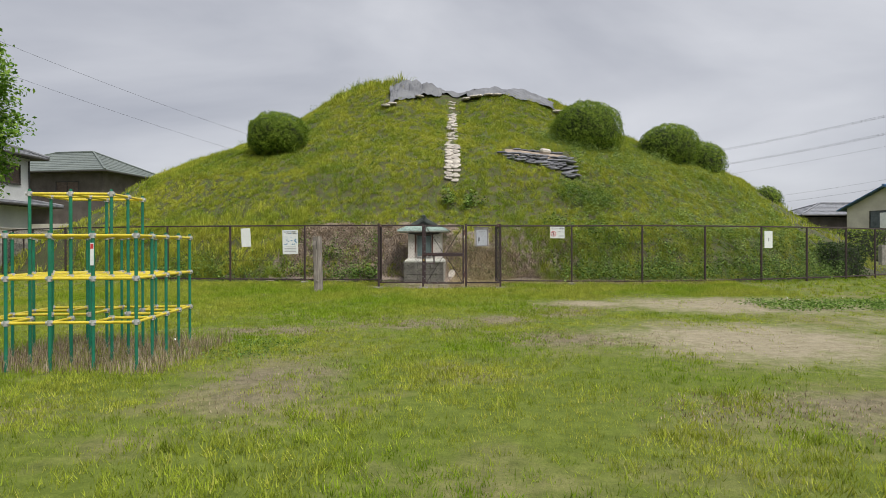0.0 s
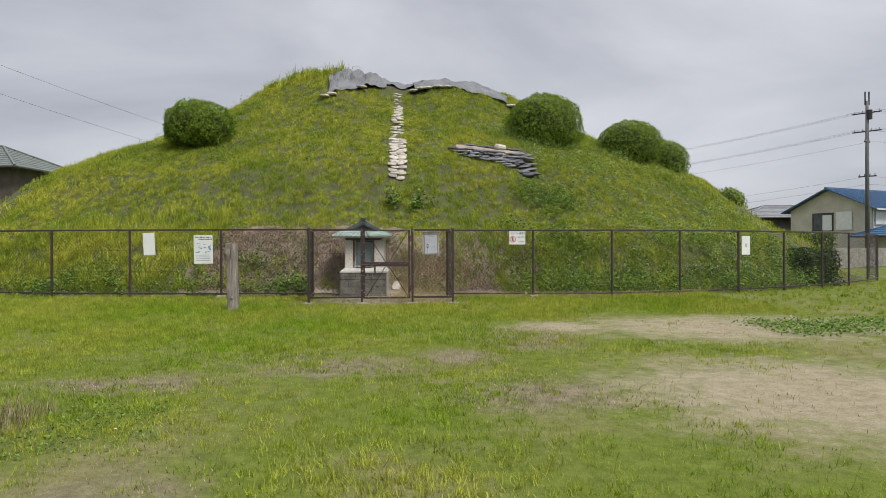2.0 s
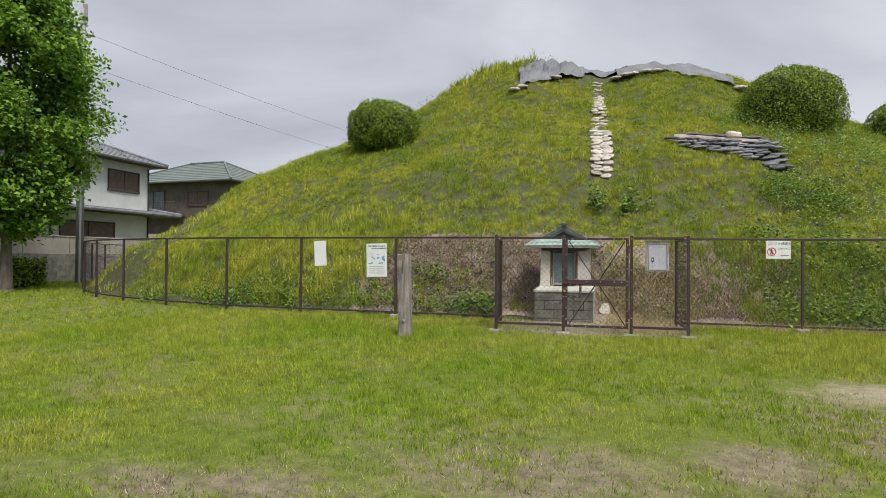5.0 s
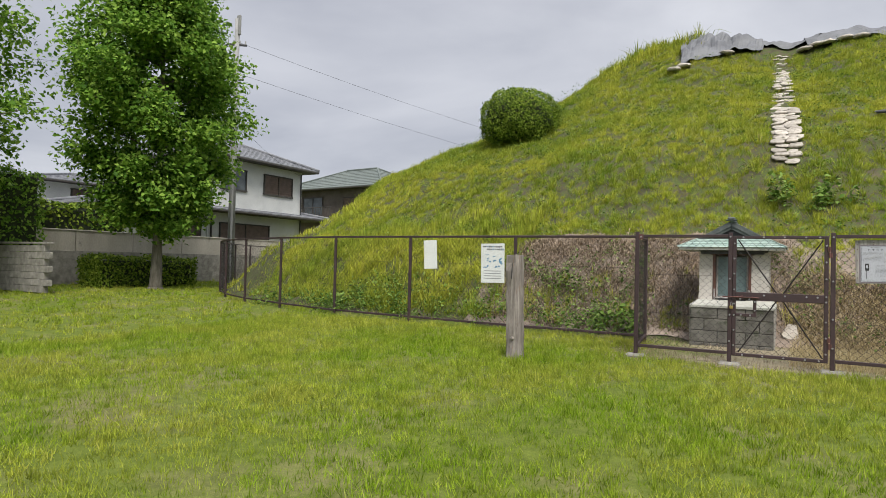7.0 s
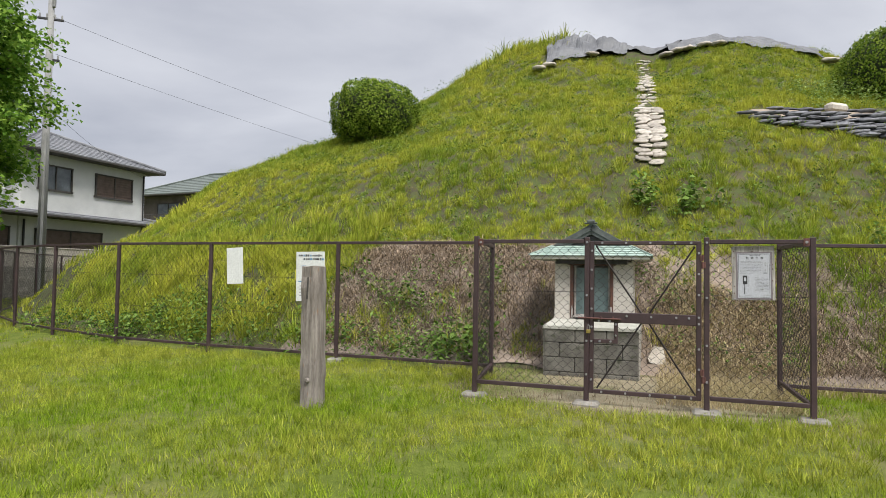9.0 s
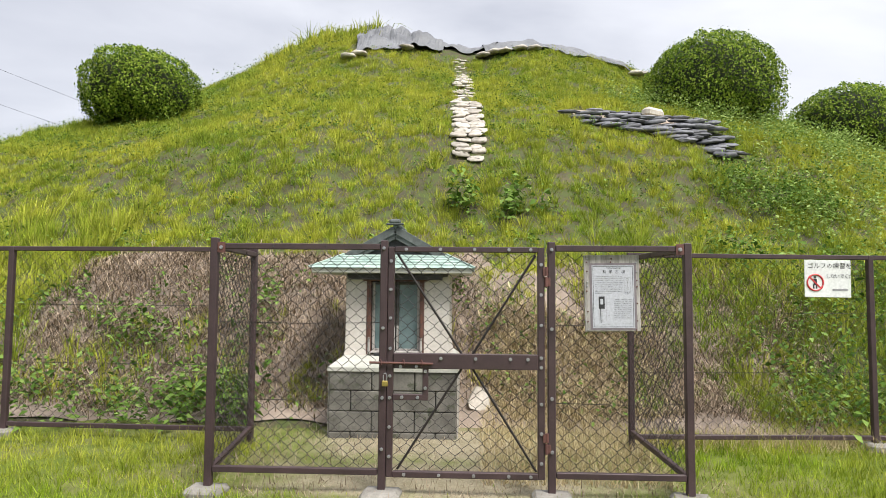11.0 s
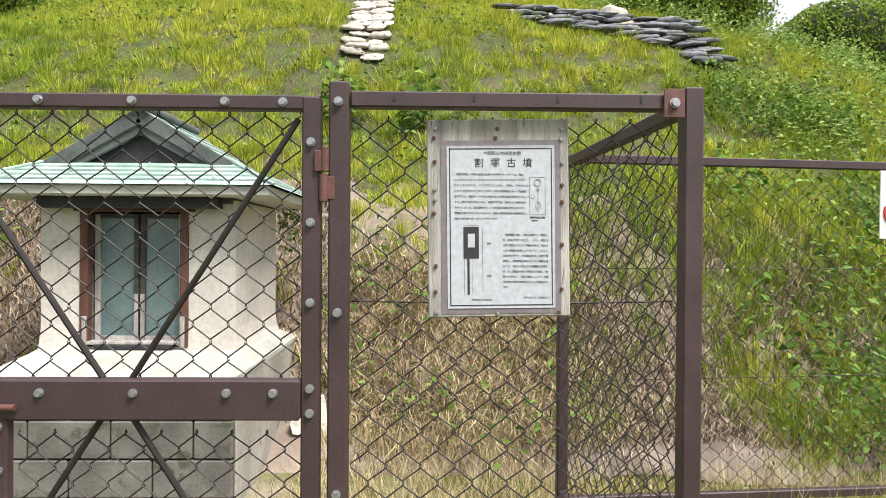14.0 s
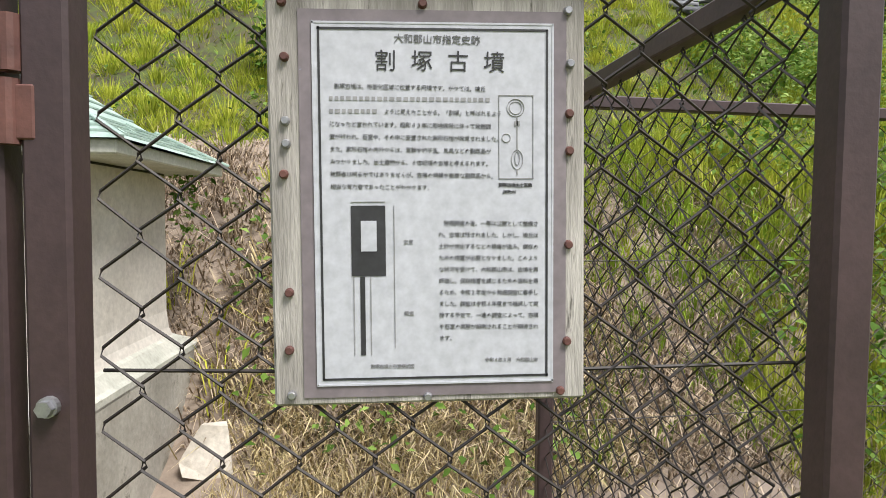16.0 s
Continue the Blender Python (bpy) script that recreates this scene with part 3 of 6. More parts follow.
def bank(x, y):
    return (x > -4.6) & (x < 3.5) & (y < np.where(x < 0.7, 3.75, 3.0))


def turf(x, y):
    return off_paths(x, y) & ~bank(x, y)


mound_clumps("mound_grass", 12500, (-13, 14, 1.7, 17), 66, 0.24, 0.10, M_TUFT, "yellow-green tussocks of long grass on the slope", "grass", 0.0135, lambda x, y: turf(x, y) & (patchy(x, y, 0.9, 3) > 0.20), 1, 0.25)
mound_clumps("mound_grass", 7000, (-13, 14, 1.7, 17), 44, 0.16, 0.075, M_TUFT2, "smaller fresh green tussocks on the slope", "grass", 0.014, lambda x, y: turf(x, y) & (patchy(x, y, 0.7, 4) > 0.33), 1, 0.3)
mound_clumps("dead_grass", 1500, (-10, 11, 3.2, 15), 40, 0.12, 0.12, M_STRAW, "brown withered grass lying between the tussocks", "grass", 0.012, lambda x, y: turf(x, y) & (patchy(x, y, 0.9, 3) < 0.42), 1, 0.7)
ux, uy = rng.uniform(-14, 14, 330000), rng.uniform(2.3, 17, 330000)
uk = (mound_z(ux, uy) > lawn_z(ux, uy) + 0.1) & turf(ux, uy) & (rng.uniform(0, 1, 330000) < np.clip(1.7 * patchy(ux, uy, 0.45, 5) - 0.15, 0.15, 0.95))
ux, uy = ux[uk], uy[uk]
blades("mound_grass", ux, uy, mound_z(ux, uy) + 2.2 * rough(ux * 1.3, uy * 1.3) - 0.02, rng.uniform(0.04, 0.11, len(ux)), rng.uniform(0.010, 0.018, len(ux)), 0.95, M_TUFT, "short green grass between the tussocks", "grass")
mound_clumps("mound_grass", 2600, (-22, 22, 1.6, 20), 26, 0.34, 0.2, M_TUFT, "long green grass on the mound's flank", "grass", 0.022, lambda x, y: (np.abs(x - 0.5) > 11.5))
mound_clumps("mound_grass", 420, (-12, -3.4, 1.7, 5.0), 60, 0.55, 0.16, M_TUFT, "tall soft green grass behind the fence", "grass", 0.011, lambda x, y: x < -4.4)
mound_clumps("dead_grass", 3300, (-5.0, 3.6, 1.9, 4.0), 34, 0.20, 0.16, M_STRAW, "withered brown grass and straw on the bank", "grass", 0.010, lambda x, y: off_paths(x, y) & bank(x, y), 2, 0.72)
mound_clumps("dead_grass", 900, (0.8, 2.7, 1.5, 3.0), 34, 0.19, 0.15, M_HAY, "straw-yellow dry grass on the bank beside the gate", "grass", 0.009, off_paths, 2, 0.62)
hx_, hy_ = rng.uniform(0.7, 2.1, 5200), rng.uniform(0.25, 2.2, 5200)
blades("dead_grass", hx_, hy_, land_z(hx_, hy_) - 0.01, rng.uniform(0.06, 0.18, 5200), rng.uniform(0.006, 0.011, 5200), 0.85, M_HAY, "straw-yellow dry grass inside the gate enclosure", "grass")
mound_clumps("dead_grass", 700, (1.9, 4.7, 1.6, 3.7), 34, 0.19, 0.14, M_STRAW, "withered grass on the bare bank beyond the gate", "grass", 0.009, off_paths, 2, 0.66)
mound_clumps("mound_grass", 210, (2.2, 4.8, 1.7, 3.8), 40, 0.26, 0.09, M_TUFT2, "fresh green tufts on the bare bank beyond the gate", "grass", 0.009, off_paths, 2, 0.25)
mound_clumps("mound_grass", 190, (-4.6, 3.2, 1.7, 2.9), 30, 0.32, 0.10, M_TUFT, "sparse green shoots among the withered grass", "grass", 0.010, lambda x, y: off_paths(x, y) & (x < 0.7))
mound_clumps("ridge_weeds", 190, (-6.0, -2.2, 14.2, 18.0), 30, 0.55, 0.16, M_TUFT, "tall weeds along the mound's top edge", "weeds", 0.025)


def leaf_cloud(centres, normals, size, aspect=0.6, tilt=0.7, star=False):
    """Folded leaves of four triangles; returns vertices and faces."""
    n = len(centres)
    d = normals + rng.normal(0, tilt, (n, 3))
    d /= np.linalg.norm(d, axis=1)[:, None]
    h = np.cross(d, rng.normal(0, 1, (n, 3)))
    h /= np.linalg.norm(h, axis=1)[:, None]
    w = np.cross(d, h)
    L = (size * rng.uniform(0.65, 1.3, n))[:, None]
    W = L * aspect / 2
    p0 = centres - h * L / 2
    p1 = centres + h * L / 2 - d * L * 0.15
    q1 = centres + w * W + d * L * 0.08
    q2 = centres - w * W + d * L * 0.08
    v = np.stack([p0, q1, p1, q2, centres], 1).reshape(-1, 3)
    b = np.arange(n)[:, None] * 5
    f = np.concatenate([b + [0, 1, 4], b + [1, 2, 4], b + [2, 3, 4], b + [3, 0, 4]])
    return v, f


def weed_patch(name, spots, tall, leaf, per, label, category="weeds", material=None, spread=0.16):
    c, nrm = [], []
    for x, y in spots:
        z = float(land_z(x, y))
        stems = int(rng.integers(3, 6))
        for _ in range(stems):
            a, ln = rng.uniform(0, 6.28), tall * rng.uniform(0.6, 1.15)
            ox, oy = rng.normal(0, spread, 2)
            for i in range(per):
                u = (i + 1) / per
                out = 0.03 + 0.09 * (1 - u) * rng.uniform(0.6, 1.6)
                b = a + i * 2.4
                c.append((x + ox + math.cos(a) * 0.12 * u + math.cos(b) * out, y + oy + math.sin(a) * 0.12 * u + math.sin(b) * out, z + ln * u))
                nrm.append((math.cos(b) * 0.5, math.sin(b) * 0.5, 0.9))
    v, f = leaf_cloud(np.array(c), np.array(nrm), np.full(len(c), leaf), 0.55, 0.3)
    return tagged(new(name, mesh_from_arrays(name, v, f, material or M_WEED)), label, category, kind="stuff")


def spots_in(n, x0, x1, y0, y1, cond=None):
    x, y = rng.uniform(x0, x1, n), rng.uniform(y0, y1, n)
    ok = np.ones(n, bool) if cond is None else cond(x, y)
    return list(zip(x[ok], y[ok]))


fence_y = lambda x: np.interp(x, [-10, -8, -6, -3.6, 4.2, 6.3, 8.2, 10.2, 12, 13.8, 15.5], [2.0, 1.45, 1.31, 1.2, 1.5, 1.42, 1.9, 2.62, 3.55, 4.55, 5.7])
behind = lambda x, y: (y > fence_y(x) + 0.15) & (y < fence_y(x) + 2.6)
weed_patch("broad_leaf_weeds", spots_in(430, 3.6, 15, 1.7, 7.0, behind), 0.50, 0.056, 13, "dense leafy green weeds behind the fence")
weed_patch("broad_leaf_weeds", spots_in(370, 3.8, 15, 1.7, 7.0, behind), 0.62, 0.085, 11, "darker broad-leaved weeds standing among the grass behind the fence")
mound_clumps("mound_grass", 260, (3.4, 9.0, 1.5, 4.4), 54, 0.34, 0.14, M_TUFT, "tall soft grass among the weeds behind the fence", "grass", 0.010, behind, 2)
fx_ = rng.uniform(2.1, 9.0, 7000)
fy_ = fence_y(fx_) + rng.normal(0.10, 0.16, 7000)
blades("dead_grass", fx_, fy_, land_z(fx_, fy_) - 0.01, rng.uniform(0.06, 0.24, 7000), rng.uniform(0.005, 0.010, 7000), 0.8, M_HAY, "straw-yellow dry grass along the fence foot", "grass")
lx_ = rng.uniform(2.1, 9.0, 26000)
ly_ = rng.uniform(1.25, 2.7, 26000)
lk_ = (ly_ < fence_y(lx_) + 0.7) & (rng.uniform(0, 1, 26000) < np.clip((lx_ - 1.6) / 2.2, 0.1, 1)) & (patchy(lx_, ly_, 0.4, 15) > 0.48)
lx_, ly_ = lx_[lk_], ly_[lk_]
blades("mound_grass", lx_, ly_, land_z(lx_, ly_) - 0.01, rng.uniform(0.06, 0.20, len(lx_)), rng.uniform(0.006, 0.012, len(lx_)), 0.75, M_TUFT, "green grass growing through the fence foot", "grass")
weed_patch("broad_leaf_weeds", spots_in(640, 3.5, 13.5, 4.5, 10.5, lambda x, y: (x + y * 0.35 > 6.6) & off_paths(x, y)), 0.40, 0.065, 8, "pale leafy weeds on the mound's shoulder", material=M_PALEWEED)
weed_patch("broad_leaf_weeds", spots_in(150, -12, -1.6, 1.5, 3.0, lambda x, y: y > fence_y(x) + 0.15), 0.42, 0.08, 9, "leafy green weeds along the fence foot")
weed_patch("broad_leaf_weeds", [(0.45, 4.75), (0.55, 4.9), (0.35, 4.85), (1.2, 4.75), (1.3, 4.85), (1.1, 4.7), (-1.7, 1.75), (-1.9, 1.8), (-2.15, 1.85), (-1.55, 1.9)], 0.55, 0.12, 13, "dark green leafy weed clumps on the slope", spread=0.1)
weed_patch("broad_leaf_weeds", spots_in(1000, -10, 9, 3.8, 16, off_paths), 0.20, 0.055, 6, "small leafy herbs scattered over the mound")
weed_patch("broad_leaf_weeds", spots_in(60, -3.5, 2.4, 1.9, 3.2, off_paths), 0.34, 0.06, 7, "small green herbs on the bank")
weed_patch("broad_leaf_weeds", spots_in(90, 4.4, 6.2, 5.2, 6.0), 0.36, 0.06, 7, "pale weeds growing over the sandbag wall's foot")
weed_patch("clover_patch", spots_in(200, 7.0, 10.0, -5.3, -3.7), 0.10, 0.05, 5, "low dark green clover with pale flowers on the lawn", "clover", spread=0.12)
weed_patch("clover_patch", spots_in(60, -2.3, -0.7, -10.2, -9.0), 0.05, 0.03, 5, "low clover beside the climbing frame", "clover", spread=0.12)
fx = spots_in(260, -2.4, 9.5, -10.2, -3.5, lambda x, y: ((x > 7) & (y > -5.3)) | ((x < -0.6) & (y < -8.8)))
fv, ff = leaf_cloud(np.array([(x, y, float(lawn_z(x, y)) + 0.12) for x, y in fx]), np.tile([0, 0, 1.0], (len(fx), 1)), np.full(len(fx), 0.022), 1.0, 0.4)
tagged(new("clover_flowers", mesh_from_arrays("clover_flowers", fv, ff, M_FLOWER)), "tiny white clover flower heads", "flowers", kind="stuff")
kx, ky = rng.uniform(-3.9, -1.7, 5200), rng.uniform(-11.0, -9.0, 5200)
blades("dead_grass", kx, ky, lawn_z(kx, ky), rng.uniform(0.04, 0.22, 5200), rng.uniform(0.003, 0.006, 5200), 0.6, M_STRAW, "dry tan grass under the climbing frame", "grass", 2)


def topiary(at, z0, rx, rz, n, leaf, label, lumps):
    """A clipped round shrub: stem, near-black hull painted as the shaded inside, and a shell of small leaves with an
    uneven outline.
    """
    x, y = at
    th = thing("topiary_bush", (x, y, z0), label, "bush", "clipped bushes on the mound")
    part("stem", Geo().tube([(0, 0, -0.5), (0.05, 0, 0.5), (0, 0.04, 0.9)], 0.09, 8, True, 0.06), M_BARK, th)
    u = rng.uniform(-0.8, 1, n)
    a = rng.uniform(0, 2 * np.pi, n)
    s = np.sqrt(1 - u ** 2)
    d = np.stack([np.cos(a) * s, np.sin(a) * s, u], 1)
    lump = 1 + lumps * (np.sin(5 * a + 3 * u) * np.sin(4 * u + 2 * a) + 0.6 * np.sin(11 * a + 1) * np.sin(9 * u)) * 0.5
    rad = lump * (1 - np.abs(rng.normal(0, 0.05, n)) + 0.05 * (rng.uniform(0, 1, n) > 0.93))
    flat = np.abs(d[:, 2]) ** 0.85 * np.sign(d[:, 2])
    c = np.stack([d[:, 0] * rx * rad, d[:, 1] * rx * rad, rz * 0.45 + flat * rz * 0.57 * rad], 1)
    v, f = leaf_cloud(c, d, np.full(n, leaf), 0.55, 0.55)
    ob = new("crown", mesh_from_arrays("crown", v, f, M_BUSH))
    ob.parent = th
    # solid hull whose dark colour is the shade behind the leaves
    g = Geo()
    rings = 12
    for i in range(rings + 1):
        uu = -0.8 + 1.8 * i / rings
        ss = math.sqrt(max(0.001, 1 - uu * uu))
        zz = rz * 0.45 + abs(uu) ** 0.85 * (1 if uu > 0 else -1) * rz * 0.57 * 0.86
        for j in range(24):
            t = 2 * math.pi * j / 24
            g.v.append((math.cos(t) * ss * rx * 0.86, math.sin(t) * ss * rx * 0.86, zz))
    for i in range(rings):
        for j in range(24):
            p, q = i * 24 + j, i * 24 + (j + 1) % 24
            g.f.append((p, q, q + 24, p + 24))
    part("shade_core", g, M_CORE, th, smooth=True)
    return th


topiary((-7.15, 9.8), 5.16, 1.28, 1.74, 22000, 0.062, "round clipped evergreen bush on the mound's slope", 0.16)
topiary((6.2, 10.2), 5.00, 1.50, 2.28, 26000, 0.062, "large round clipped evergreen bush behind the sandbag wall", 0.12)
topiary((10.12, 11.65), 4.60, 1.34, 1.96, 15000, 0.066, "round clipped evergreen bush on the mound's shoulder", 0.12)
topiary((11.69, 12.38), 4.20, 1.20, 1.69, 11000, 0.066, "smaller clipped evergreen bush beside another bush", 0.12)
topiary((14.9, 12.8), 2.60, 0.72, 1.25, 4500, 0.07, "small loose shrub on the mound's flank", 0.25)

# ---- sandbags ----
def bag_mesh(name, seed, material, l=0.44, w=0.36, h=0.12):
    r = random.Random(seed)
    g = Geo()
    nu, nv = 10, 6
    for i in range(nv + 1):
        p = -math.pi / 2 + math.pi * i / nv
        for j in range(nu):
            t = 2 * math.pi * j / nu
            cx_, sx_ = math.cos(t), math.sin(t)
            e = 0.55
            x = l / 2 * abs(cx_) ** e * (1 if cx_ > 0 else -1) * math.cos(p) ** 0.5
            y = w / 2 * abs(sx_) ** e * (1 if sx_ > 0 else -1) * math.cos(p) ** 0.5
            z = h / 2 * math.sin(p) * (1 - 0.35 * abs(2 * x / l) ** 3)
            g.v.append((x + r.gauss(0, 0.016), y + r.gauss(0, 0.016), z + r.gauss(0, 0.011)))
    for i in range(nv):
        for j in range(nu):
            a, b = i * nu + j, i * nu + (j + 1) % nu
            g.f.append((a, b, b + nu, a + nu))
    return g.mesh(name, material, True)


PALE = [bag_mesh("sandbag", s, M_BAGW) for s in range(4)]
DARK = [bag_mesh("sandbag", s + 9, M_BAGD, 0.50, 0.32, 0.12) for s in range(4)]
rr = random.Random(5)


def lay(parent, meshes, x, y, z, turn, tip=0.0, k=1.0):
    ob = new("sandbag", rr.choice(meshes))
    ob.parent = parent
    ob.matrix_basis = (parent.matrix_world.inverted() @ pose(x, y, z, tip, rr.uniform(-6, 6), turn)) @ Matrix.Diagonal((k, k, k * rr.uniform(0.6, 1.0), 1))
    return ob


steps_thing = thing("sandbag_steps", (0.6, 5.9, float(mound_z(0.6, 5.9))), "steep stairway of pale sandbags climbing the mound", "steps")
yy = 5.9
row = 0
while yy < 14.3:
    low = yy < 8.5
    for k in (-0.5, 0.5):
        if not low and rr.random() < 0.14:
            continue
        w = 0.26 if low else 0.20
        x = 0.60 - (yy - 5.9) * 0.042 + k * w + (0.04 if row % 2 else -0.04) + rr.uniform(-0.03, 0.03)
        y = yy + rr.uniform(-0.04, 0.04)
        lay(steps_thing, PALE, x, y, float(mound_z(x, y)) + (rr.uniform(0.02, 0.07) if low else rr.uniform(0.0, 0.05)), rr.uniform(-13, 13), rr.uniform(20, 34) if low else rr.uniform(16, 34), rr.uniform(0.60, 0.72) if low else rr.uniform(0.46, 0.62))
    yy += 0.125 if low else 0.16
    row += 1

wall_thing = thing("sandbag_wall", (3.8, 7.2, 4.4), "low retaining wall of stacked dark sandbags", "sandbag wall")
for layer in range(9):
    for i in range(10):
        u = (i + (0.5 if layer % 2 else 0) + rr.uniform(-0.12, 0.12)) / 9.5
        if u > 1.03 or layer > 1.4 + 7 * u or rr.random() < 0.03 * (layer > 0):
            continue
        x = 2.50 + 2.6 * u
        y = 7.50 - 0.30 * u - layer * (0.085 + 0.015 * u)
        lay(wall_thing, DARK, x + rr.uniform(-0.04, 0.04), y + rr.uniform(-0.03, 0.03), float(mound_z(x, y)) + max(0.20 - 0.06 * layer, 0.07) + rr.uniform(-0.02, 0.02), -6 + rr.uniform(-9, 9), rr.uniform(10, 26), rr.uniform(0.74, 0.9))
for i in range(7):
    x = 3.1 + i * 0.27
    y = 8.22 - 0.10 * (x - 2.65)
    lay(wall_thing, DARK, x, y + rr.uniform(-0.05, 0.05), float(mound_z(x, y)) + 0.07, -6 + rr.uniform(-10, 10), 14, 0.72)
g = Geo()
for i in range(13):
    u = i / 12
    x = 2.60 + 2.3 * u
    ya, yb = 7.52 - 0.28 * u, 8.15 - 0.25 * u
    for j in range(5):
        y = ya + (yb - ya) * j / 4
        g.v.append((x, y, float(mound_z(x, y)) + 0.06 + 0.03 * noise.noise(Vector((x * 3, y * 3, 1)))))
for i in range(12):
    for j in range(4):
        a = i * 5 + j
        g.f.append((a, a + 5, a + 6, a + 1))
single("sand_ledge", g, M_SAND, "small level ledge of pale sand behind the sandbags", "ledge", kind="structure", smooth=True)
g = Geo().box((0, 0, 0), (0.42, 0.26, 0.2), None, 0.06)
st = single("stone_block", g, M_STONE, "pale tan stone lying on the sandy ledge", "stone")
st.matrix_world = pose(4.2, 8.0, float(mound_z(4.2, 8.0)) + 0.12, 4, 6, 20)

# ---- tarpaulins ----
def tarp(corners, label, fold, seed):
    """A slack sheet over the top of the mound: four corners of the plan, folds, a loose hem."""
    nx, ny = 40, 22
    g = Geo()
    P = [Vector((*c, 0)) for c in corners]
    for j in range(ny + 1):
        v = j / ny
        for i in range(nx + 1):
            u = i / nx
            p = (P[0] * (1 - u) + P[1] * u) * (1 - v) + (P[3] * (1 - u) + P[2] * u) * v
            x = p.x + 0.10 * math.sin(9 * v + seed)
            y = p.y + 0.05 * math.sin(11 * u + seed) * (1 - v)
            n1 = noise.noise(Vector((x * 0.9, y * 0.9, seed)))
            n2 = abs(noise.noise(Vector((x * 2.2 + y, y * 1.2 - x, seed + 4))))
            n3 = abs(noise.noise(Vector((x * 3.7 - y * 1.4, y * 2.1 + x, seed + 8))))
            z = float(mound_z(x, y)) + 0.10 + fold * (0.5 * n1 + 0.8 * n2 + 0.45 * n3)
            g.v.append((x, y, z))
    for j in range(ny):
        for i in range(nx):
            a = j * (nx + 1) + i
            g.f.append((a, a + 1, a + nx + 2, a + nx + 1))
    ob = single("tarpaulin", g, M_TARP, label, "tarpaulin", "grey tarpaulins on the mound top")
    so = ob.modifiers.new("thickness", "SOLIDIFY")
    so.thickness = 0.012
    return ob


tarp([(-2.75, 12.55), (-0.35, 14.35), (-0.2, 16.6), (-2.7, 16.3)], "creased grey tarpaulin over the mound's top edge", 0.32, 1.0)
tarp([(-0.5, 14.5), (1.4, 14.6), (1.6, 16.8), (-0.6, 16.6)], "slack grey tarpaulin in the dip of the summit", 0.16, 5.0)
tarp([(1.0, 14.45), (5.4, 13.75), (5.2, 15.6), (1.2, 17.0)], "taut grey tarpaulin over the mound's far crest", 0.18, 9.0)
for label_, pts_ in (("pale sandbag holding down the tarpaulin's hem", [(-2.8, 12.5), (-2.5, 12.6), (-1.3, 13.6), (0.95, 14.3), (1.3, 14.35), (1.6, 14.3), (2.1, 14.25), (2.5, 14.15), (5.4, 13.7), (5.6, 13.9)]),):
    for x, y in pts_:
        ob = new("sandbag", rr.choice(PALE))
        ob.matrix_world = pose(x, y, float(mound_z(x, y)) + 0.16, 8, 0, rr.uniform(-50, 50))
        tagged(ob, label_, "sandbag", "sandbags on the tarpaulins")

# ---- chain-link fence ----
PITCH = 0.094


def chain_link(geo, origin, across, width, z0, z1, woven, r=0.0017):
    """Diamond wire netting from z0 to z1, across the panel; woven: zigzag wires that hook into one another at every bend."""
    o, ax = Vector(origin), Vector(across).normalized()
    nrm = Vector((-ax.y, ax.x, 0))
    hgt = z1 - z0
    half = PITCH / 2
    if woven:
        steps = int(hgt / half)
        for c in range(int(width / half)):
            pts = []
            for k in range(steps + 1):
                side = (k + c) % 2
                u = min(max((c + side) * half + (0.0022 if side else -0.0022), 0), width)
                z = z0 + k * half
                sag = 0.0016 * math.sin(3.1 * c + 1.7 * k)
                pts.append(o + ax * u + nrm * (0.0028 if side else -0.0028) + Vector((0, 0, z - 0.0045 + sag)))
                pts.append(o + ax * u - nrm * (0.0028 if side else -0.0028) + Vector((0, 0, min(z + 0.0045 + sag, z1))))
            geo.tube(pts, r, 4, False)
        return
    n = int((width + hgt) / PITCH) + 1
    for sgn in (1, -1):
        for i in range(-1, n + 1):
            c = i * PITCH
            lo, hi = (max(0.0, -(c - hgt)), min(hgt, width - (c - hgt))) if sgn > 0 else (max(0.0, c - width), min(hgt, c))
            if hi - lo < 0.03:
                continue
            pts = []
            for z in (lo, hi):
                u = (c - hgt) + z if sgn > 0 else c - z
                pts.append(o + ax * min(max(u, 0), width) + nrm * 0.0015 * sgn + Vector((0, 0, z0 + z)))
            geo.tube(pts, r, 3, False)


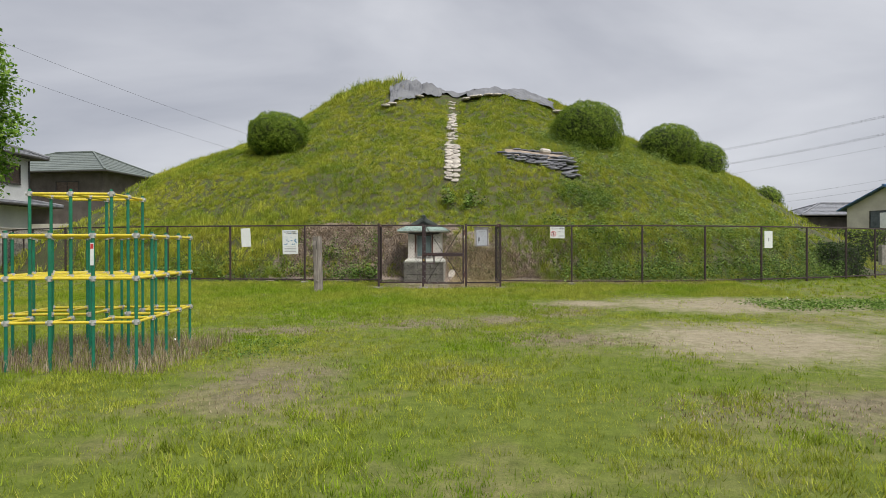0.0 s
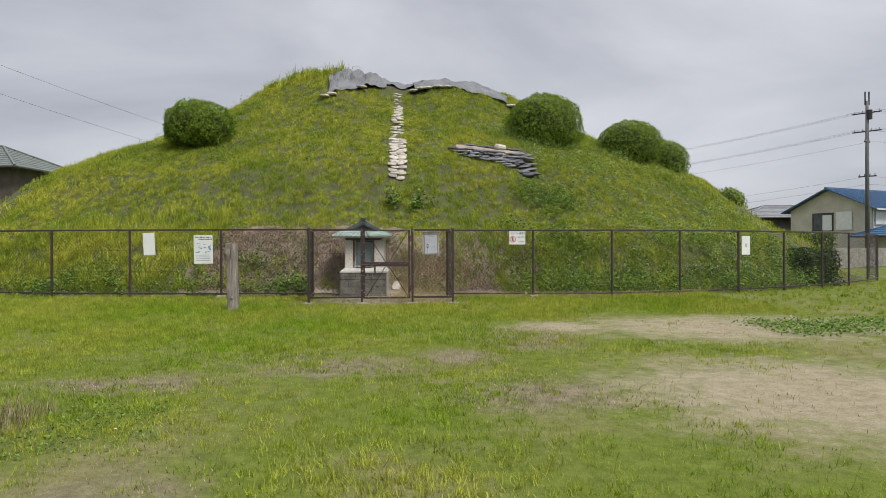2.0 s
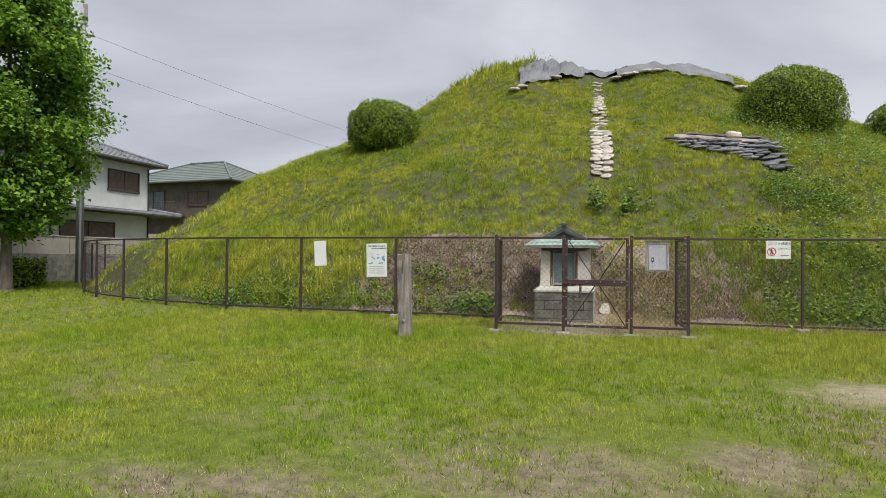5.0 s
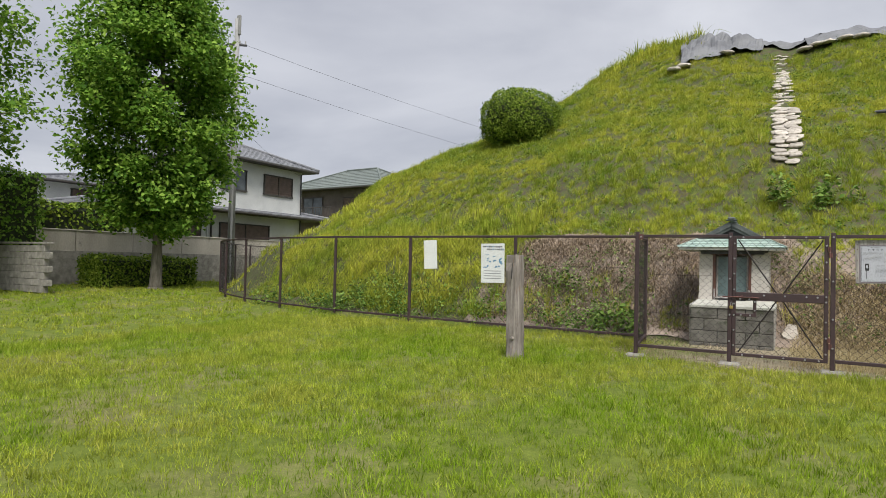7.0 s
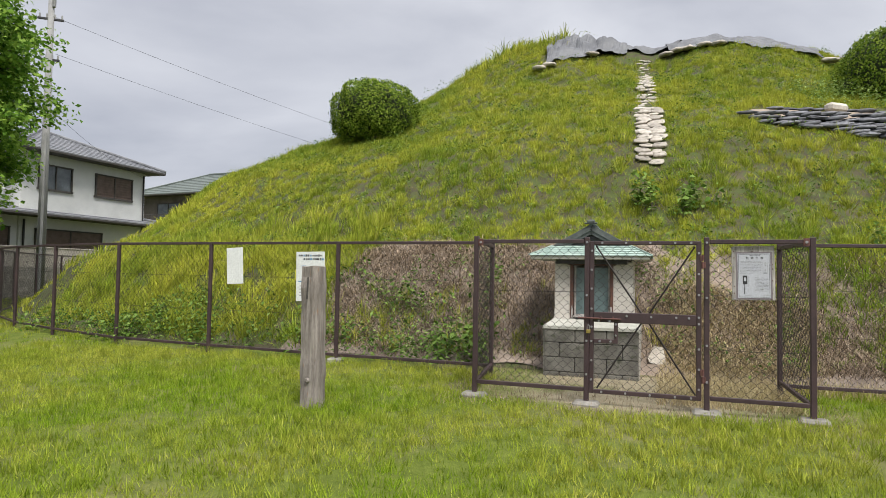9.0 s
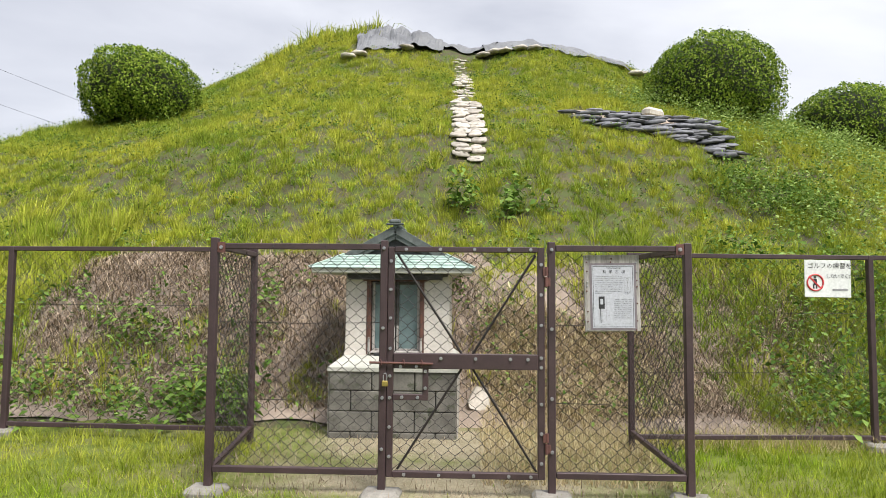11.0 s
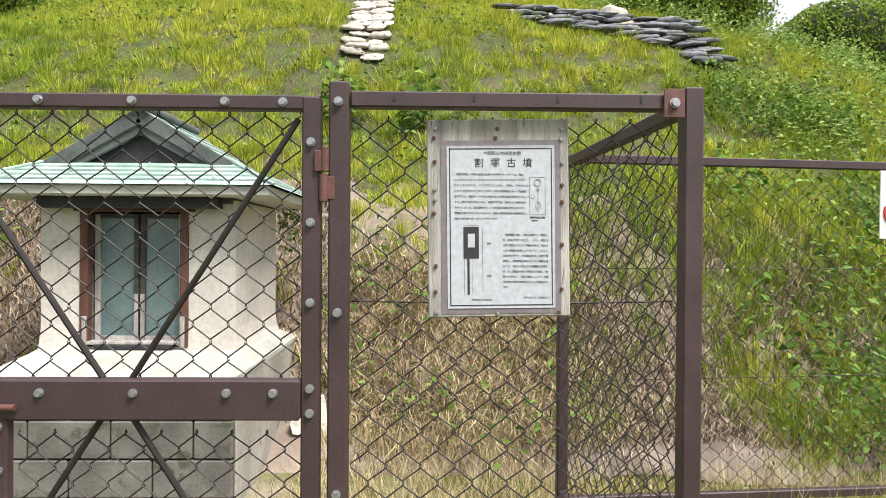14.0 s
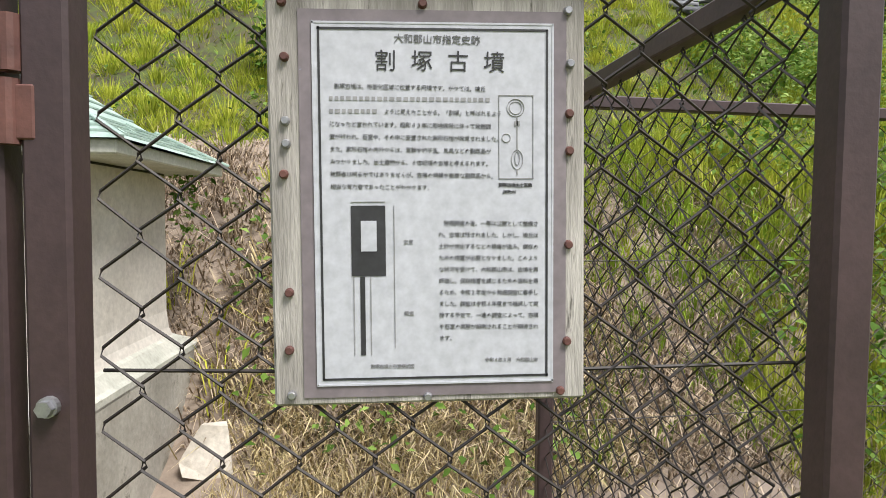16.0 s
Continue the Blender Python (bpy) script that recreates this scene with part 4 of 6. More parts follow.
def fence_run(pts, top, label, woven_first=0):
    x0, y0 = pts[0]
    th = thing("chain_link_fence", (x0, y0, 0), label, "fence", kind="structure")
    off = Vector((x0, y0, 0))
    for i, (x, y) in enumerate(pts):
        zb = float(lawn_z(x, y))
        part("post", Geo().box((x - x0, y - y0, (top + 0.02 + zb - 0.1) / 2), (0.05, 0.05, top + 0.02 - zb + 0.1), None, 0.006), M_STEEL, th)
        if i > 0 and abs(x) < 4.5:
            fg = Geo().box((x - x0, y - y0 - 0.02, zb + 0.02), (0.20, 0.18, 0.10), pose(0, 0, 0, 0, 0, rr.uniform(-8, 8)).to_3x3(), 0.02)
            part("footing", fg, M_CONC, th, "concrete footing block")
    for i in range(len(pts) - 1):
        a, b = Vector((*pts[i], 0)) - off, Vector((*pts[i + 1], 0)) - off
        d = (b - a).normalized()
        za, zb = float(lawn_z(*pts[i])) + 0.11, float(lawn_z(*pts[i + 1])) + 0.11
        part("top_rail", Geo().beam(a + Vector((0, 0, top)), b + Vector((0, 0, top)), 0.04, 0.04, 0.004), M_STEEL, th)
        part("bottom_rail", Geo().beam(a + d * 0.03 + Vector((0, 0, za)), b - d * 0.03 + Vector((0, 0, zb)), 0.035, 0.04, 0.004), M_STEEL, th)
        g = Geo()
        chain_link(g, a + d * 0.03, d, (b - a).length - 0.06, (za + zb) / 2 + 0.01, top - 0.02, i < woven_first)
        part("wire_netting", g, M_WIRE, th)
        for k in (0.35, 0.68):
            zt = za + (top - za) * k
            part("tension_wire", Geo().tube([a + Vector((0, 0, zt)), b + Vector((0, 0, zt))], 0.002, 4, False), M_WIRE, th)
    return th


fence_run([(-1.33, 1.16), (-3.60, 1.20), (-5.88, 1.31), (-7.87, 1.45), (-9.99, 2.02), (-11.92, 2.73), (-13.73, 3.69), (-15.37, 4.92), (-16.9, 6.4), (-18.2, 8.1), (-19.3, 9.9), (-20.1, 11.8)], 1.745, "brown chain-link fence round the foot of the mound", 1)
fence_run([(2.02, 1.26), (4.24, 1.50), (6.26, 1.42), (8.22, 1.90), (10.17, 2.62), (12.0, 3.55), (13.79, 4.55), (15.46, 5.73), (17.04, 7.04), (18.48, 8.50), (19.7, 10.2), (20.7, 12.0)], 1.72, "brown chain-link fence past leafy weeds", 1)

# ---- gate ----
gate = thing("gate_enclosure", (0, 0, 0), "brown steel gate enclosure with chain-link netting", "gate")
GP = [(-1.225, 1.76), (-0.006, 1.745), (1.165, 1.74), (2.10, 1.735)]
for x, top in GP:
    part("post", Geo().box((x, 0.03, top / 2 - 0.03), (0.052, 0.052, top + 0.06), None, 0.005), M_STEEL, gate)
    fg = Geo().box((x, 0.0, -0.03), (0.27, 0.21, 0.11), pose(0, 0, 0, 0, 0, rr.uniform(-10, 10)).to_3x3(), 0.025)
    part("footing", fg, M_CONC, gate, "rough concrete footing block")


def bolt(at, parent, r=0.0095):
    g = Geo().tube([(at[0], at[1] + 0.004, at[2]), (at[0], at[1] - 0.004, at[2])], r * 1.25, 14)
    g.tube([(at[0], at[1] - 0.003, at[2]), (at[0], at[1] - 0.012, at[2])], r, 6)
    part("bolt", g, M_ZINC, parent)


def rail(x0, x1, z, h=0.042, y=0.03, d=0.04):
    part("rail", Geo().box(((x0 + x1) / 2, y, z), (x1 - x0, d, h), None, 0.004), M_STEEL, gate)


rail(-1.195, -0.036, 1.70)
rail(1.195, 2.07, 1.695)
rail(-1.195, -0.036, 0.14)
rail(1.195, 2.07, 0.14)
for x0, x1 in ((-1.195, -0.036), (1.195, 2.07)):
    g = Geo()
    chain_link(g, (x0, 0.062, 0), (1, 0, 0), x1 - x0, 0.15, 1.685, True, 0.0021)
    part("wire_netting", g, M_WIRE, gate)
    for z in (0.62, 1.16):
        part("tension_wire", Geo().tube([(x0, 0.066, z), ((x0 + x1) / 2, 0.066, z - 0.006), (x1, 0.066, z + 0.004)], 0.0025, 5, False), M_WIRE, gate)
for x in (-1.05, -0.80, -0.42, -0.17, 1.31, 1.52, 1.74, 1.96):
    part("rail_slot", Geo().box((x, 0.0095, 1.700), (0.006, 0.003, 0.018)), M_BLACK, gate)
# returns to the fence line
for xa, ya, xb, yb, top in ((-1.225, 0.06, -1.33, 1.16, 1.70), (2.10, 0.06, 2.02, 1.26, 1.69)):
    a, b = Vector((xa, ya, 0)), Vector((xb, yb, 0))
    d = (b - a).normalized()
    part("top_rail", Geo().beam(a + Vector((0, 0, top)), b + Vector((0, 0, top)), 0.04, 0.042, 0.004), M_STEEL, gate)
    part("bottom_rail", Geo().beam(a + Vector((0, 0, 0.13)), b + Vector((0, 0, 0.17)), 0.04, 0.042, 0.004), M_STEEL, gate)
    g = Geo()
    chain_link(g, a, d, (b - a).length, 0.16, top - 0.02, True, 0.0021)
    part("wire_netting", g, M_WIRE, gate)
# corner plates
for x in (2.045, -1.17):
    part("corner_plate", Geo().box((x, 0.004, 1.69), (0.055, 0.006, 0.075), None, 0.001), M_RUST, gate, "reddish corner plate")
    bolt((x, 0.001, 1.69), gate, 0.011)
# the leaf
leaf = part("leaf_frame", Geo().box((0.045, 0.03, 0.905), (0.044, 0.04, 1.59), None, 0.004), M_STEEL, gate)
for c, s in (((1.093, 0.03, 0.905), (0.048, 0.04, 1.59)), ((0.57, 0.028, 1.683), (1.0, 0.04, 0.038)), ((0.57, 0.028, 0.13), (1.0, 0.04, 0.042)), ((0.569, 0.022, 0.905), (1.0, 0.044, 0.105))):
    part("leaf_rail", Geo().box(c, s, None, 0.004), M_STEEL, leaf)
for xa, wa, za, zb_ in ((0.067, 1.002, 0.957, 1.665), (0.313, 0.756, 0.15, 0.853), (0.067, 0.246, 0.15, 0.636)):
    g = Geo()
    chain_link(g, (xa, 0.055, 0), (1, 0, 0), wa, za, zb_, True, 0.0021)
    part("wire_netting", g, M_WIRE, leaf)
for a, b in (((0.085, 1.655), (0.545, 0.955)), ((1.055, 1.645), (0.62, 0.955)), ((0.545, 0.855), (0.10, 0.16)), ((0.62, 0.855), (1.06, 0.16))):
    part("brace", Geo().tube([(a[0], 0.036, a[1]), (b[0], 0.036, b[1])], 0.0085, 8), M_WIRE, leaf)
part("hatch_frame", Geo().box((0.293, 0.02, 0.745), (0.04, 0.03, 0.22), None, 0.003).box((0.175, 0.021, 0.655), (0.215, 0.03, 0.04), None, 0.003), M_STEEL, leaf)
part("slide_bar", Geo().tube([(-0.095, -0.012, 0.893), (0.345, -0.012, 0.889)], 0.0085, 10), M_RUST, leaf, "rusty red sliding latch bar")
for x in (-0.02, 0.14, 0.265):
    g = Geo()
    g.tube([(x + 0.022 * math.cos(t) * 0.4, -0.010 - 0.012 * math.cos(t), 0.891 + 0.022 * math.sin(t)) for t in np.linspace(0, 6.28, 13)], 0.004, 6)
    part("latch_staple", g, M_RUST, leaf)
for z in [0.25, 0.45, 0.65, 0.80, 0.99, 1.20, 1.40, 1.60]:
    bolt((0.045, 0.01, z), leaf)
for z in [0.22, 0.42, 0.62, 0.87, 0.935, 1.16, 1.37, 1.58]:
    bolt((1.093, 0.01, z), leaf)
for x in [0.15, 0.39, 0.63, 0.87, 1.02]:
    bolt((x, 0.008, 1.683), leaf)
    bolt((x, 0.008, 0.13), leaf)
for x in [0.40, 0.64, 0.88, 1.0]:
    bolt((x, 0.0, 0.925), leaf)
for x, z in ((0.12, 0.867), (0.23, 0.867), (0.293, 0.835), (0.293, 0.72), (0.24, 0.655), (0.13, 0.655)):
    bolt((x, 0.003, z), leaf)
for x, zs in ((-0.006, [0.3, 0.65, 1.13, 1.69]), (1.165, [0.3, 0.66, 1.135, 1.685]), (2.10, [0.3, 1.13, 1.70])):
    for z in zs:
        if x < 2:
            bolt((x, 0.0, z), gate)
for z in (1.50, 0.36):
    part("hinge", Geo().tube([(1.127, 0.008, z - 0.075), (1.127, 0.008, z - 0.004)], 0.012, 12).tube([(1.130, 0.008, z + 0.004), (1.130, 0.008, z + 0.065)], 0.012, 12).box((1.143, 0.006, z - 0.04), (0.026, 0.008, 0.06), None, 0.002).box((1.116, 0.004, z + 0.03), (0.026, 0.008, 0.055), None, 0.002), M_RUST, leaf, "rust-red gate hinge")
lock = part("padlock", Geo().box((0.016, -0.022, 0.752), (0.042, 0.018, 0.038), None, 0.004), M_BRASS, gate, "small brass padlock")
sg = Geo().tube([(0.004, -0.022, 0.77), (0.003, -0.022, 0.805), (0.009, -0.022, 0.818), (0.016, -0.022, 0.822), (0.023, -0.022, 0.818), (0.029, -0.022, 0.805), (0.028, -0.022, 0.77)], 0.0035, 8)
part("shackle", sg, M_ZINC, lock)

# ---- information board ----
BX, BZ = 1.589, 1.387
board = thing("information_board", (BX, 0.045, BZ), "weathered wooden board with a printed history notice, bolted to the fence", "notice board")
back = Geo().box((0.0, 0.012, 0.0), (0.382, 0.016, 0.532), pose(0, 0, 0, 0, -1.1, 0).to_3x3(), 0.003)
part("backing_board", back, M_GREYWOOD, board, "cracked grey wooden backing")
tilt = pose(0, 0, 0, 0, -0.9, 0).to_3x3()


def on_board(px, py):
    """Place on the print from its own grid, 1000 units across between the ruled frame's sides."""
    u, v = px / 1000 * 0.29, py / 1000 * 0.29
    return -0.142 + u + v * 0.018, 0.193 - v + u * 0.010


def slab(name, x0, y0, x1, y1, material, depth, parent):
    a, b = on_board(x0, y0), on_board(x1, y1)
    w, h = (x1 - x0) / 1000 * 0.29, (y1 - y0) / 1000 * 0.29
    return part(name, Geo().box(((a[0] + b[0]) / 2, depth, (a[1] + b[1]) / 2), (w, 0.0012, h), tilt), material, parent)


margin = slab("print_margin", -55, -50, 1055, 1555, M_PLUM, 0.0030, board)
sheet_w = slab("printed_sheet", 0, 0, 1000, 1505, M_PAPER, 0.0018, board)
for x0, y0, x1, y1 in ((0, 0, 1000, 8), (0, 1497, 1000, 1505), (0, 0, 8, 1505), (992, 0, 1000, 1505)):
    slab("ruled_line", x0, y0, x1, y1, M_PAPER, 0.0012, board)
for x0, y0, x1, y1 in ((24, 24, 976, 33), (24, 1472, 976, 1481), (24, 24, 33, 1481), (967, 24, 976, 1481)):
    slab("ruled_line", x0, y0, x1, y1, M_INK, 0.0010, board)


def line_of(text, px, py, size, material=None, align="LEFT", spacing=1.0, bold=0.0):
    x, z = on_board(px, py)
    ob = lettering(text, size, (x, 0.0006, z), material or M_INK, board, "lettering", align, spacing, bold)
    return ob


line_of("大和郡山市指定史跡", 515, 84, 0.0115, M_TEXT, "CENTER", 1.0)
for i, ch in enumerate("割塚古墳"):
    line_of(ch, 300 + i * 150, 192, 0.0265, None, "CENTER", 1.0, 0.0)
BODY = [
    "　割塚古墳は、市街化区域に位置する円墳です。かつては、墳丘",
    "",
    "",
    "になったと言われています。昭和４３年に宅地開発に伴って発掘調",
    "査が行われ、石室や、その中に安置された家形石棺が発見されました。",
    "また、家形石棺の内外からは、耳飾や切子玉、馬具などの副葬品が",
    "みつかりました。出土遺物から、６世紀頃の古墳と考えられます。",
    "被葬者は明らかではありませんが、古墳の規模や豪華な副葬品から、",
    "相当な有力者であったことがわかります。",
]
for i, t in enumerate(BODY):
    if t:
        line_of(t, 68, 271 + i * 51.2, 0.0068, M_TEXT, "LEFT", 0.90, -0.00008)
    else:
        x = 70
        if i == 2:
            line_of("ように見えたことから、「割塚」と呼ばれるよう", 292, 271 + i * 51.2, 0.0068, M_TEXT, "LEFT", 0.90, -0.00008)
        while x < (270 if i == 2 else 720):
            w = rr.choice((14, 18, 20))
            slab("text_bar", x, 254 + i * 51.2, x + w, 270 + i * 51.2, M_GREYINK, 0.0010, board)
            x += w + 9
BODY2 = ["　発掘調査の後、一帯は公園として整備さ", "れ、古墳は残されました。しかし、墳丘は", "土砂が流出するなどの損傷が進み、保存の", "ための措置が必要となりました。このよう", "な状況を受けて、大和郡山市は、古墳を再", "評価し、保存措置を講じるための資料を得", "るため、令和２年度から発掘調査に着手し", "ました。調査は令和６年度まで継続して実", "施する予定で、一連の調査によって、古墳", "や石室の実態が解明されることが期待され", "ます。"]
for i, t in enumerate(BODY2):
    line_of(t, 512, 832 + i * 48.5, 0.0068, M_TEXT, "LEFT", 0.90, -0.00008)
line_of("令和４年３月　大和郡山市", 705, 1412, 0.0058, M_GREYINK, "LEFT", 0.9)
line_of("割塚古墳の石室模式図", 222, 1432, 0.0056, M_GREYINK, "LEFT", 0.9)
line_of("玄室", 366, 910, 0.006, M_GREYINK)
line_of("羨道", 366, 1210, 0.006, M_GREYINK)
# plan of the chamber
slab("plan_chamber", 150, 752, 292, 1045, M_INK, 0.0010, board)
slab("plan_coffin", 190, 815, 255, 942, M_PAPER, 0.0004, board)
for x in (156, 226):
    slab("plan_wall", x, 1047, x + 4, 1378, M_GREYINK, 0.0010, board)
slab("plan_passage", 184, 1047, 204, 1378, M_INK, 0.0010, board)
slab("plan_scale", 326, 752, 329, 1350, M_GREYINK, 0.0010, board)
slab("plan_scale", 150, 735, 292, 738, M_GREYINK, 0.0010, board)
# drawing of an ear ornament in a ruled box
for x0, y0, x1, y1 in ((768, 292, 771, 640), (912, 292, 915, 640), (768, 292, 915, 295), (768, 637, 915, 640)):
    slab("drawing_box", x0, y0, x1, y1, M_GREYINK, 0.0010, board)
for cx_, cy_, rx_, ry_, n_ in ((840, 345, 36, 36, 20), (840, 345, 26, 26, 20), (846, 560, 24, 40, 18), (846, 555, 10, 28, 14), (800, 470, 18, 18, 12)):
    g = Geo()
    pts_ = []
    for k in range(n_ + 1):
        a = 2 * math.pi * k / n_
        x, z = on_board(cx_ + rx_ * math.cos(a), cy_ + ry_ * math.sin(a))
        pts_.append((x, 0.0008, z))
    g.tube(pts_, 0.0006, 4)
    part("ornament_line", g, M_GREYINK, board)
for x0, y0, x1, y1 in ((843, 382, 849, 520), (843, 600, 849, 622), (834, 400, 858, 420)):
    slab("ornament_line", x0, y0, x1, y1, M_GREYINK, 0.0010, board)
line_of("割塚古墳出土耳飾", 766, 672, 0.0056, M_INK, "LEFT", 0.85)
line_of("（実物大）", 772, 700, 0.0050, M_INK, "LEFT", 0.85)
for x, z in ((-0.172, 0.238), (-0.176, 0.214), (-0.005, 0.240), (-0.010, 0.216), (0.168, 0.240), (0.166, 0.213), (-0.172, 0.075), (-0.171, 0.048), (-0.174, 0.012), (0.170, 0.090), (0.171, 0.045), (-0.165, -0.255), (0.0, -0.258), (0.165, -0.252), (0.170, 0.15), (-0.173, 0.15), (-0.168, -0.13), (0.172, -0.07), (-0.168, -0.2), (0.172, -0.19)):
    part("rusty_screw", Geo().tube([(x, 0.006, z), (x, -0.001, z), (x, -0.0025, z)], 0.0062, 10, True, 0.004), M_RUST if rr.random() < 0.6 else M_ZINC, board)

# ---- other notices ----
def plate(name, centre, w, h, label, roll=0.0, turn=0.0):
    th = thing(name, centre, label, "sign", turn=turn)
    part("panel", Geo().box((0, 0, 0), (w, 0.006, h), pose(0, 0, 0, 0, roll, 0).to_3x3(), 0.002), M_SIGN, th)
    return th


plate("blank_notice", (-5.38, 1.24, 1.398), 0.28, 0.55, "blank bleached white notice panel tied to the fence", -3, 3)
nb = plate("park_notice", (-4.02, 1.155, 1.26), 0.46, 0.71, "white park notice with blue drawings and faded writing", -1, 1)
for x, z, w, h in ((0.0, 0.30, 0.36, 0.035), (0.05, 0.25, 0.30, 0.035)):
    k = -w / 2
    while k < w / 2:
        ww = rr.uniform(0.018, 0.034)
        part("text_bar", Geo().box((x + k, -0.0042, z), (ww, 0.0012, h * rr.uniform(0.6, 1))), M_BLUE if rr.random() < 0.3 else M_INK, nb)
        k += ww + 0.012
for i in range(16):
    part("picture_bar", Geo().box((rr.uniform(-0.17, 0.17), -0.0044, rr.uniform(-0.08, 0.18)), (rr.uniform(0.03, 0.07), 0.001, rr.uniform(0.008, 0.03)), pose(0, 0, 0, 0, rr.uniform(-40, 40), 0).to_3x3()), M_BLUE, nb)
for i in range(4):
    part("text_bar", Geo().box((0.0, -0.0042, -0.14 - i * 0.045), (0.34, 0.0012, 0.012)), M_GREYINK, nb)
gs = plate("golf_notice", (3.815, 1.41, 1.525), 0.42, 0.335, "white notice forbidding golf practice, with a red ring", 0.5, 3)
lettering("ゴルフの練習を", 0.058, (-0.185, -0.0045, 0.095), M_INK, gs)
lettering("しないでください", 0.048, (-0.02, -0.0045, 0.005), M_INK, gs, spacing=0.72)
part("text_bar", Geo().box((0.11, -0.0042, -0.10), (0.14, 0.0012, 0.02)), M_GREYINK, gs)
part("red_ring", Geo().tube([(-0.115 + 0.072 * math.cos(a), -0.004, -0.035 + 0.072 * math.sin(a)) for a in np.linspace(0, 6.2832, 28)], 0.008, 6, False), M_RED, gs)
part("red_bar", Geo().beam((-0.165, -0.0045, 0.015), (-0.065, -0.0045, -0.085), 0.004, 0.012), M_RED, gs)
part("pictogram", Geo().box((-0.115, -0.004, -0.03), (0.03, 0.001, 0.055)).box((-0.118, -0.004, 0.012), (0.02, 0.001, 0.02)).box((-0.105, -0.004, -0.07), (0.014, 0.001, 0.04)).box((-0.13, -0.004, -0.07), (0.014, 0.001, 0.04)), M_INK, gs)
wn2 = plate("white_notice", (10.40, 2.66, 1.32), 0.33, 0.52, "white notice panel with a red edge on the fence", 0, 24)
part("text_bar", Geo().box((0.0, -0.0042, 0.0), (0.05, 0.0012, 0.10)), M_GREYINK, wn2)

# ---- wooden marker post ----
wp = thing("wooden_marker_post", (-2.60, -1.12, float(lawn_z(-2.60, -1.12)) - 0.13), "weathered split wooden marker post standing in the grass", "post")
g = Geo()
for i in range(15):
    z = 0.11 * i
    k = 1.0 + 0.03 * math.sin(i * 1.7)
    for j in range(14):
        a = 2 * math.pi * j / 14
        e = 0.5
        ca, sa = math.cos(a), math.sin(a)
        r = 0.108 * k * (1 + 0.05 * noise.noise(Vector((ca * 2, sa * 2, i * 0.6))))
        notch = 0.035 if (i > 12 and j in (9, 10)) else 0.0
        g.v.append((r * abs(ca) ** e * (1 if ca > 0 else -1) - 0.004 * i, (r - notch) * abs(sa) ** e * (1 if sa > 0 else -1) + 0.004 * i, z + (0.03 * noise.noise(Vector((ca, sa, 3))) if i == 14 else 0)))
for i in range(14):
    for j in range(14):
        a, b = i * 14 + j, i * 14 + (j + 1) % 14
        g.f.append((a, b, b + 14, a + 14))
g.f.append(tuple(range(196, 210)))
part("shaft", g, M_POST, wp, smooth=False)
part("split", Geo().box((-0.03, -0.104, 1.32), (0.016, 0.012, 0.22), pose(0, 0, 0, 0, 2, 0).to_3x3(), 0.003), M_DARKWOOD, wp, "dark crack")
part("knot", Geo().tube([(-0.01, -0.098, 0.40), (-0.01, -0.116, 0.40)], 0.028, 10, True, 0.016), M_POST, wp)

# ---- shrine ----
SX, SY = -0.13, 1.60
shrine = thing("roadside_shrine", (SX, SY, 0), "small white-plastered shrine with green copper roof on concrete blocks", "shrine")
# stepped base of concrete blocks, with a thin paler slab on each flank
BL, BR, BF, BB = -0.545, 0.615, -0.285, 1.03
for row in range(4):
    z0 = -0.07 + row * 0.184
    edges = [BL, BL + 0.39, BL + 0.78, BR] if row % 2 else [BL, BL + 0.20, BL + 0.585, BL + 0.97, BR]
    for xa, xb in zip(edges, edges[1:]):
        part("base_block", Geo().box(((xa + xb) / 2, (BF + BB) / 2, z0 + 0.092), (xb - xa - 0.007, BB - BF, 0.178), None, 0.007), M_BASE, shrine)
for x in (BL - 0.004, BR + 0.004):
    part("side_slab", Geo().box((x, (BF + BB) / 2 + 0.01, 0.30), (0.016, BB - BF - 0.02, 0.74), None, 0.005), M_FLANK, shrine, "thin pale slab on the base flank")


def slope_ring(rects):
    """A skin lofted through level rectangles, each x0, x1, y0, y1, z."""
    g = Geo()
    for x0, x1, y0, y1, z in rects:
        g.v += [(x0, y0, z), (x1, y0, z), (x1, y1, z), (x0, y1, z)]
    for k in range(len(rects) - 1):
        for q in range(4):
            a, b = k * 4 + q, k * 4 + (q + 1) % 4
            g.f.append((a, b, b + 4, a + 4))
    n = len(g.v)
    g.f += [(0, 3, 2, 1), (n - 4, n - 3, n - 2, n - 1)]
    return g


WL, WR, WF, WB = -0.455, 0.535, 0.0, 0.82
part("base_cap", slope_ring([(BL - 0.012, BR + 0.012, BF - 0.012, BB + 0.01, 0.655), (BL - 0.012, BR + 0.012, BF - 0.012, BB + 0.01, 0.690), (BL + 0.004, BR - 0.004, BF + 0.006, BB - 0.004, 0.703), (WL - 0.03, WR + 0.04, WF - 0.05, WB + 0.04, 0.752), (WL - 0.012, WR + 0.014, WF - 0.012, WB + 0.012, 0.768)]), M_CAP, shrine, "chipped white base slab sloping to the walls")
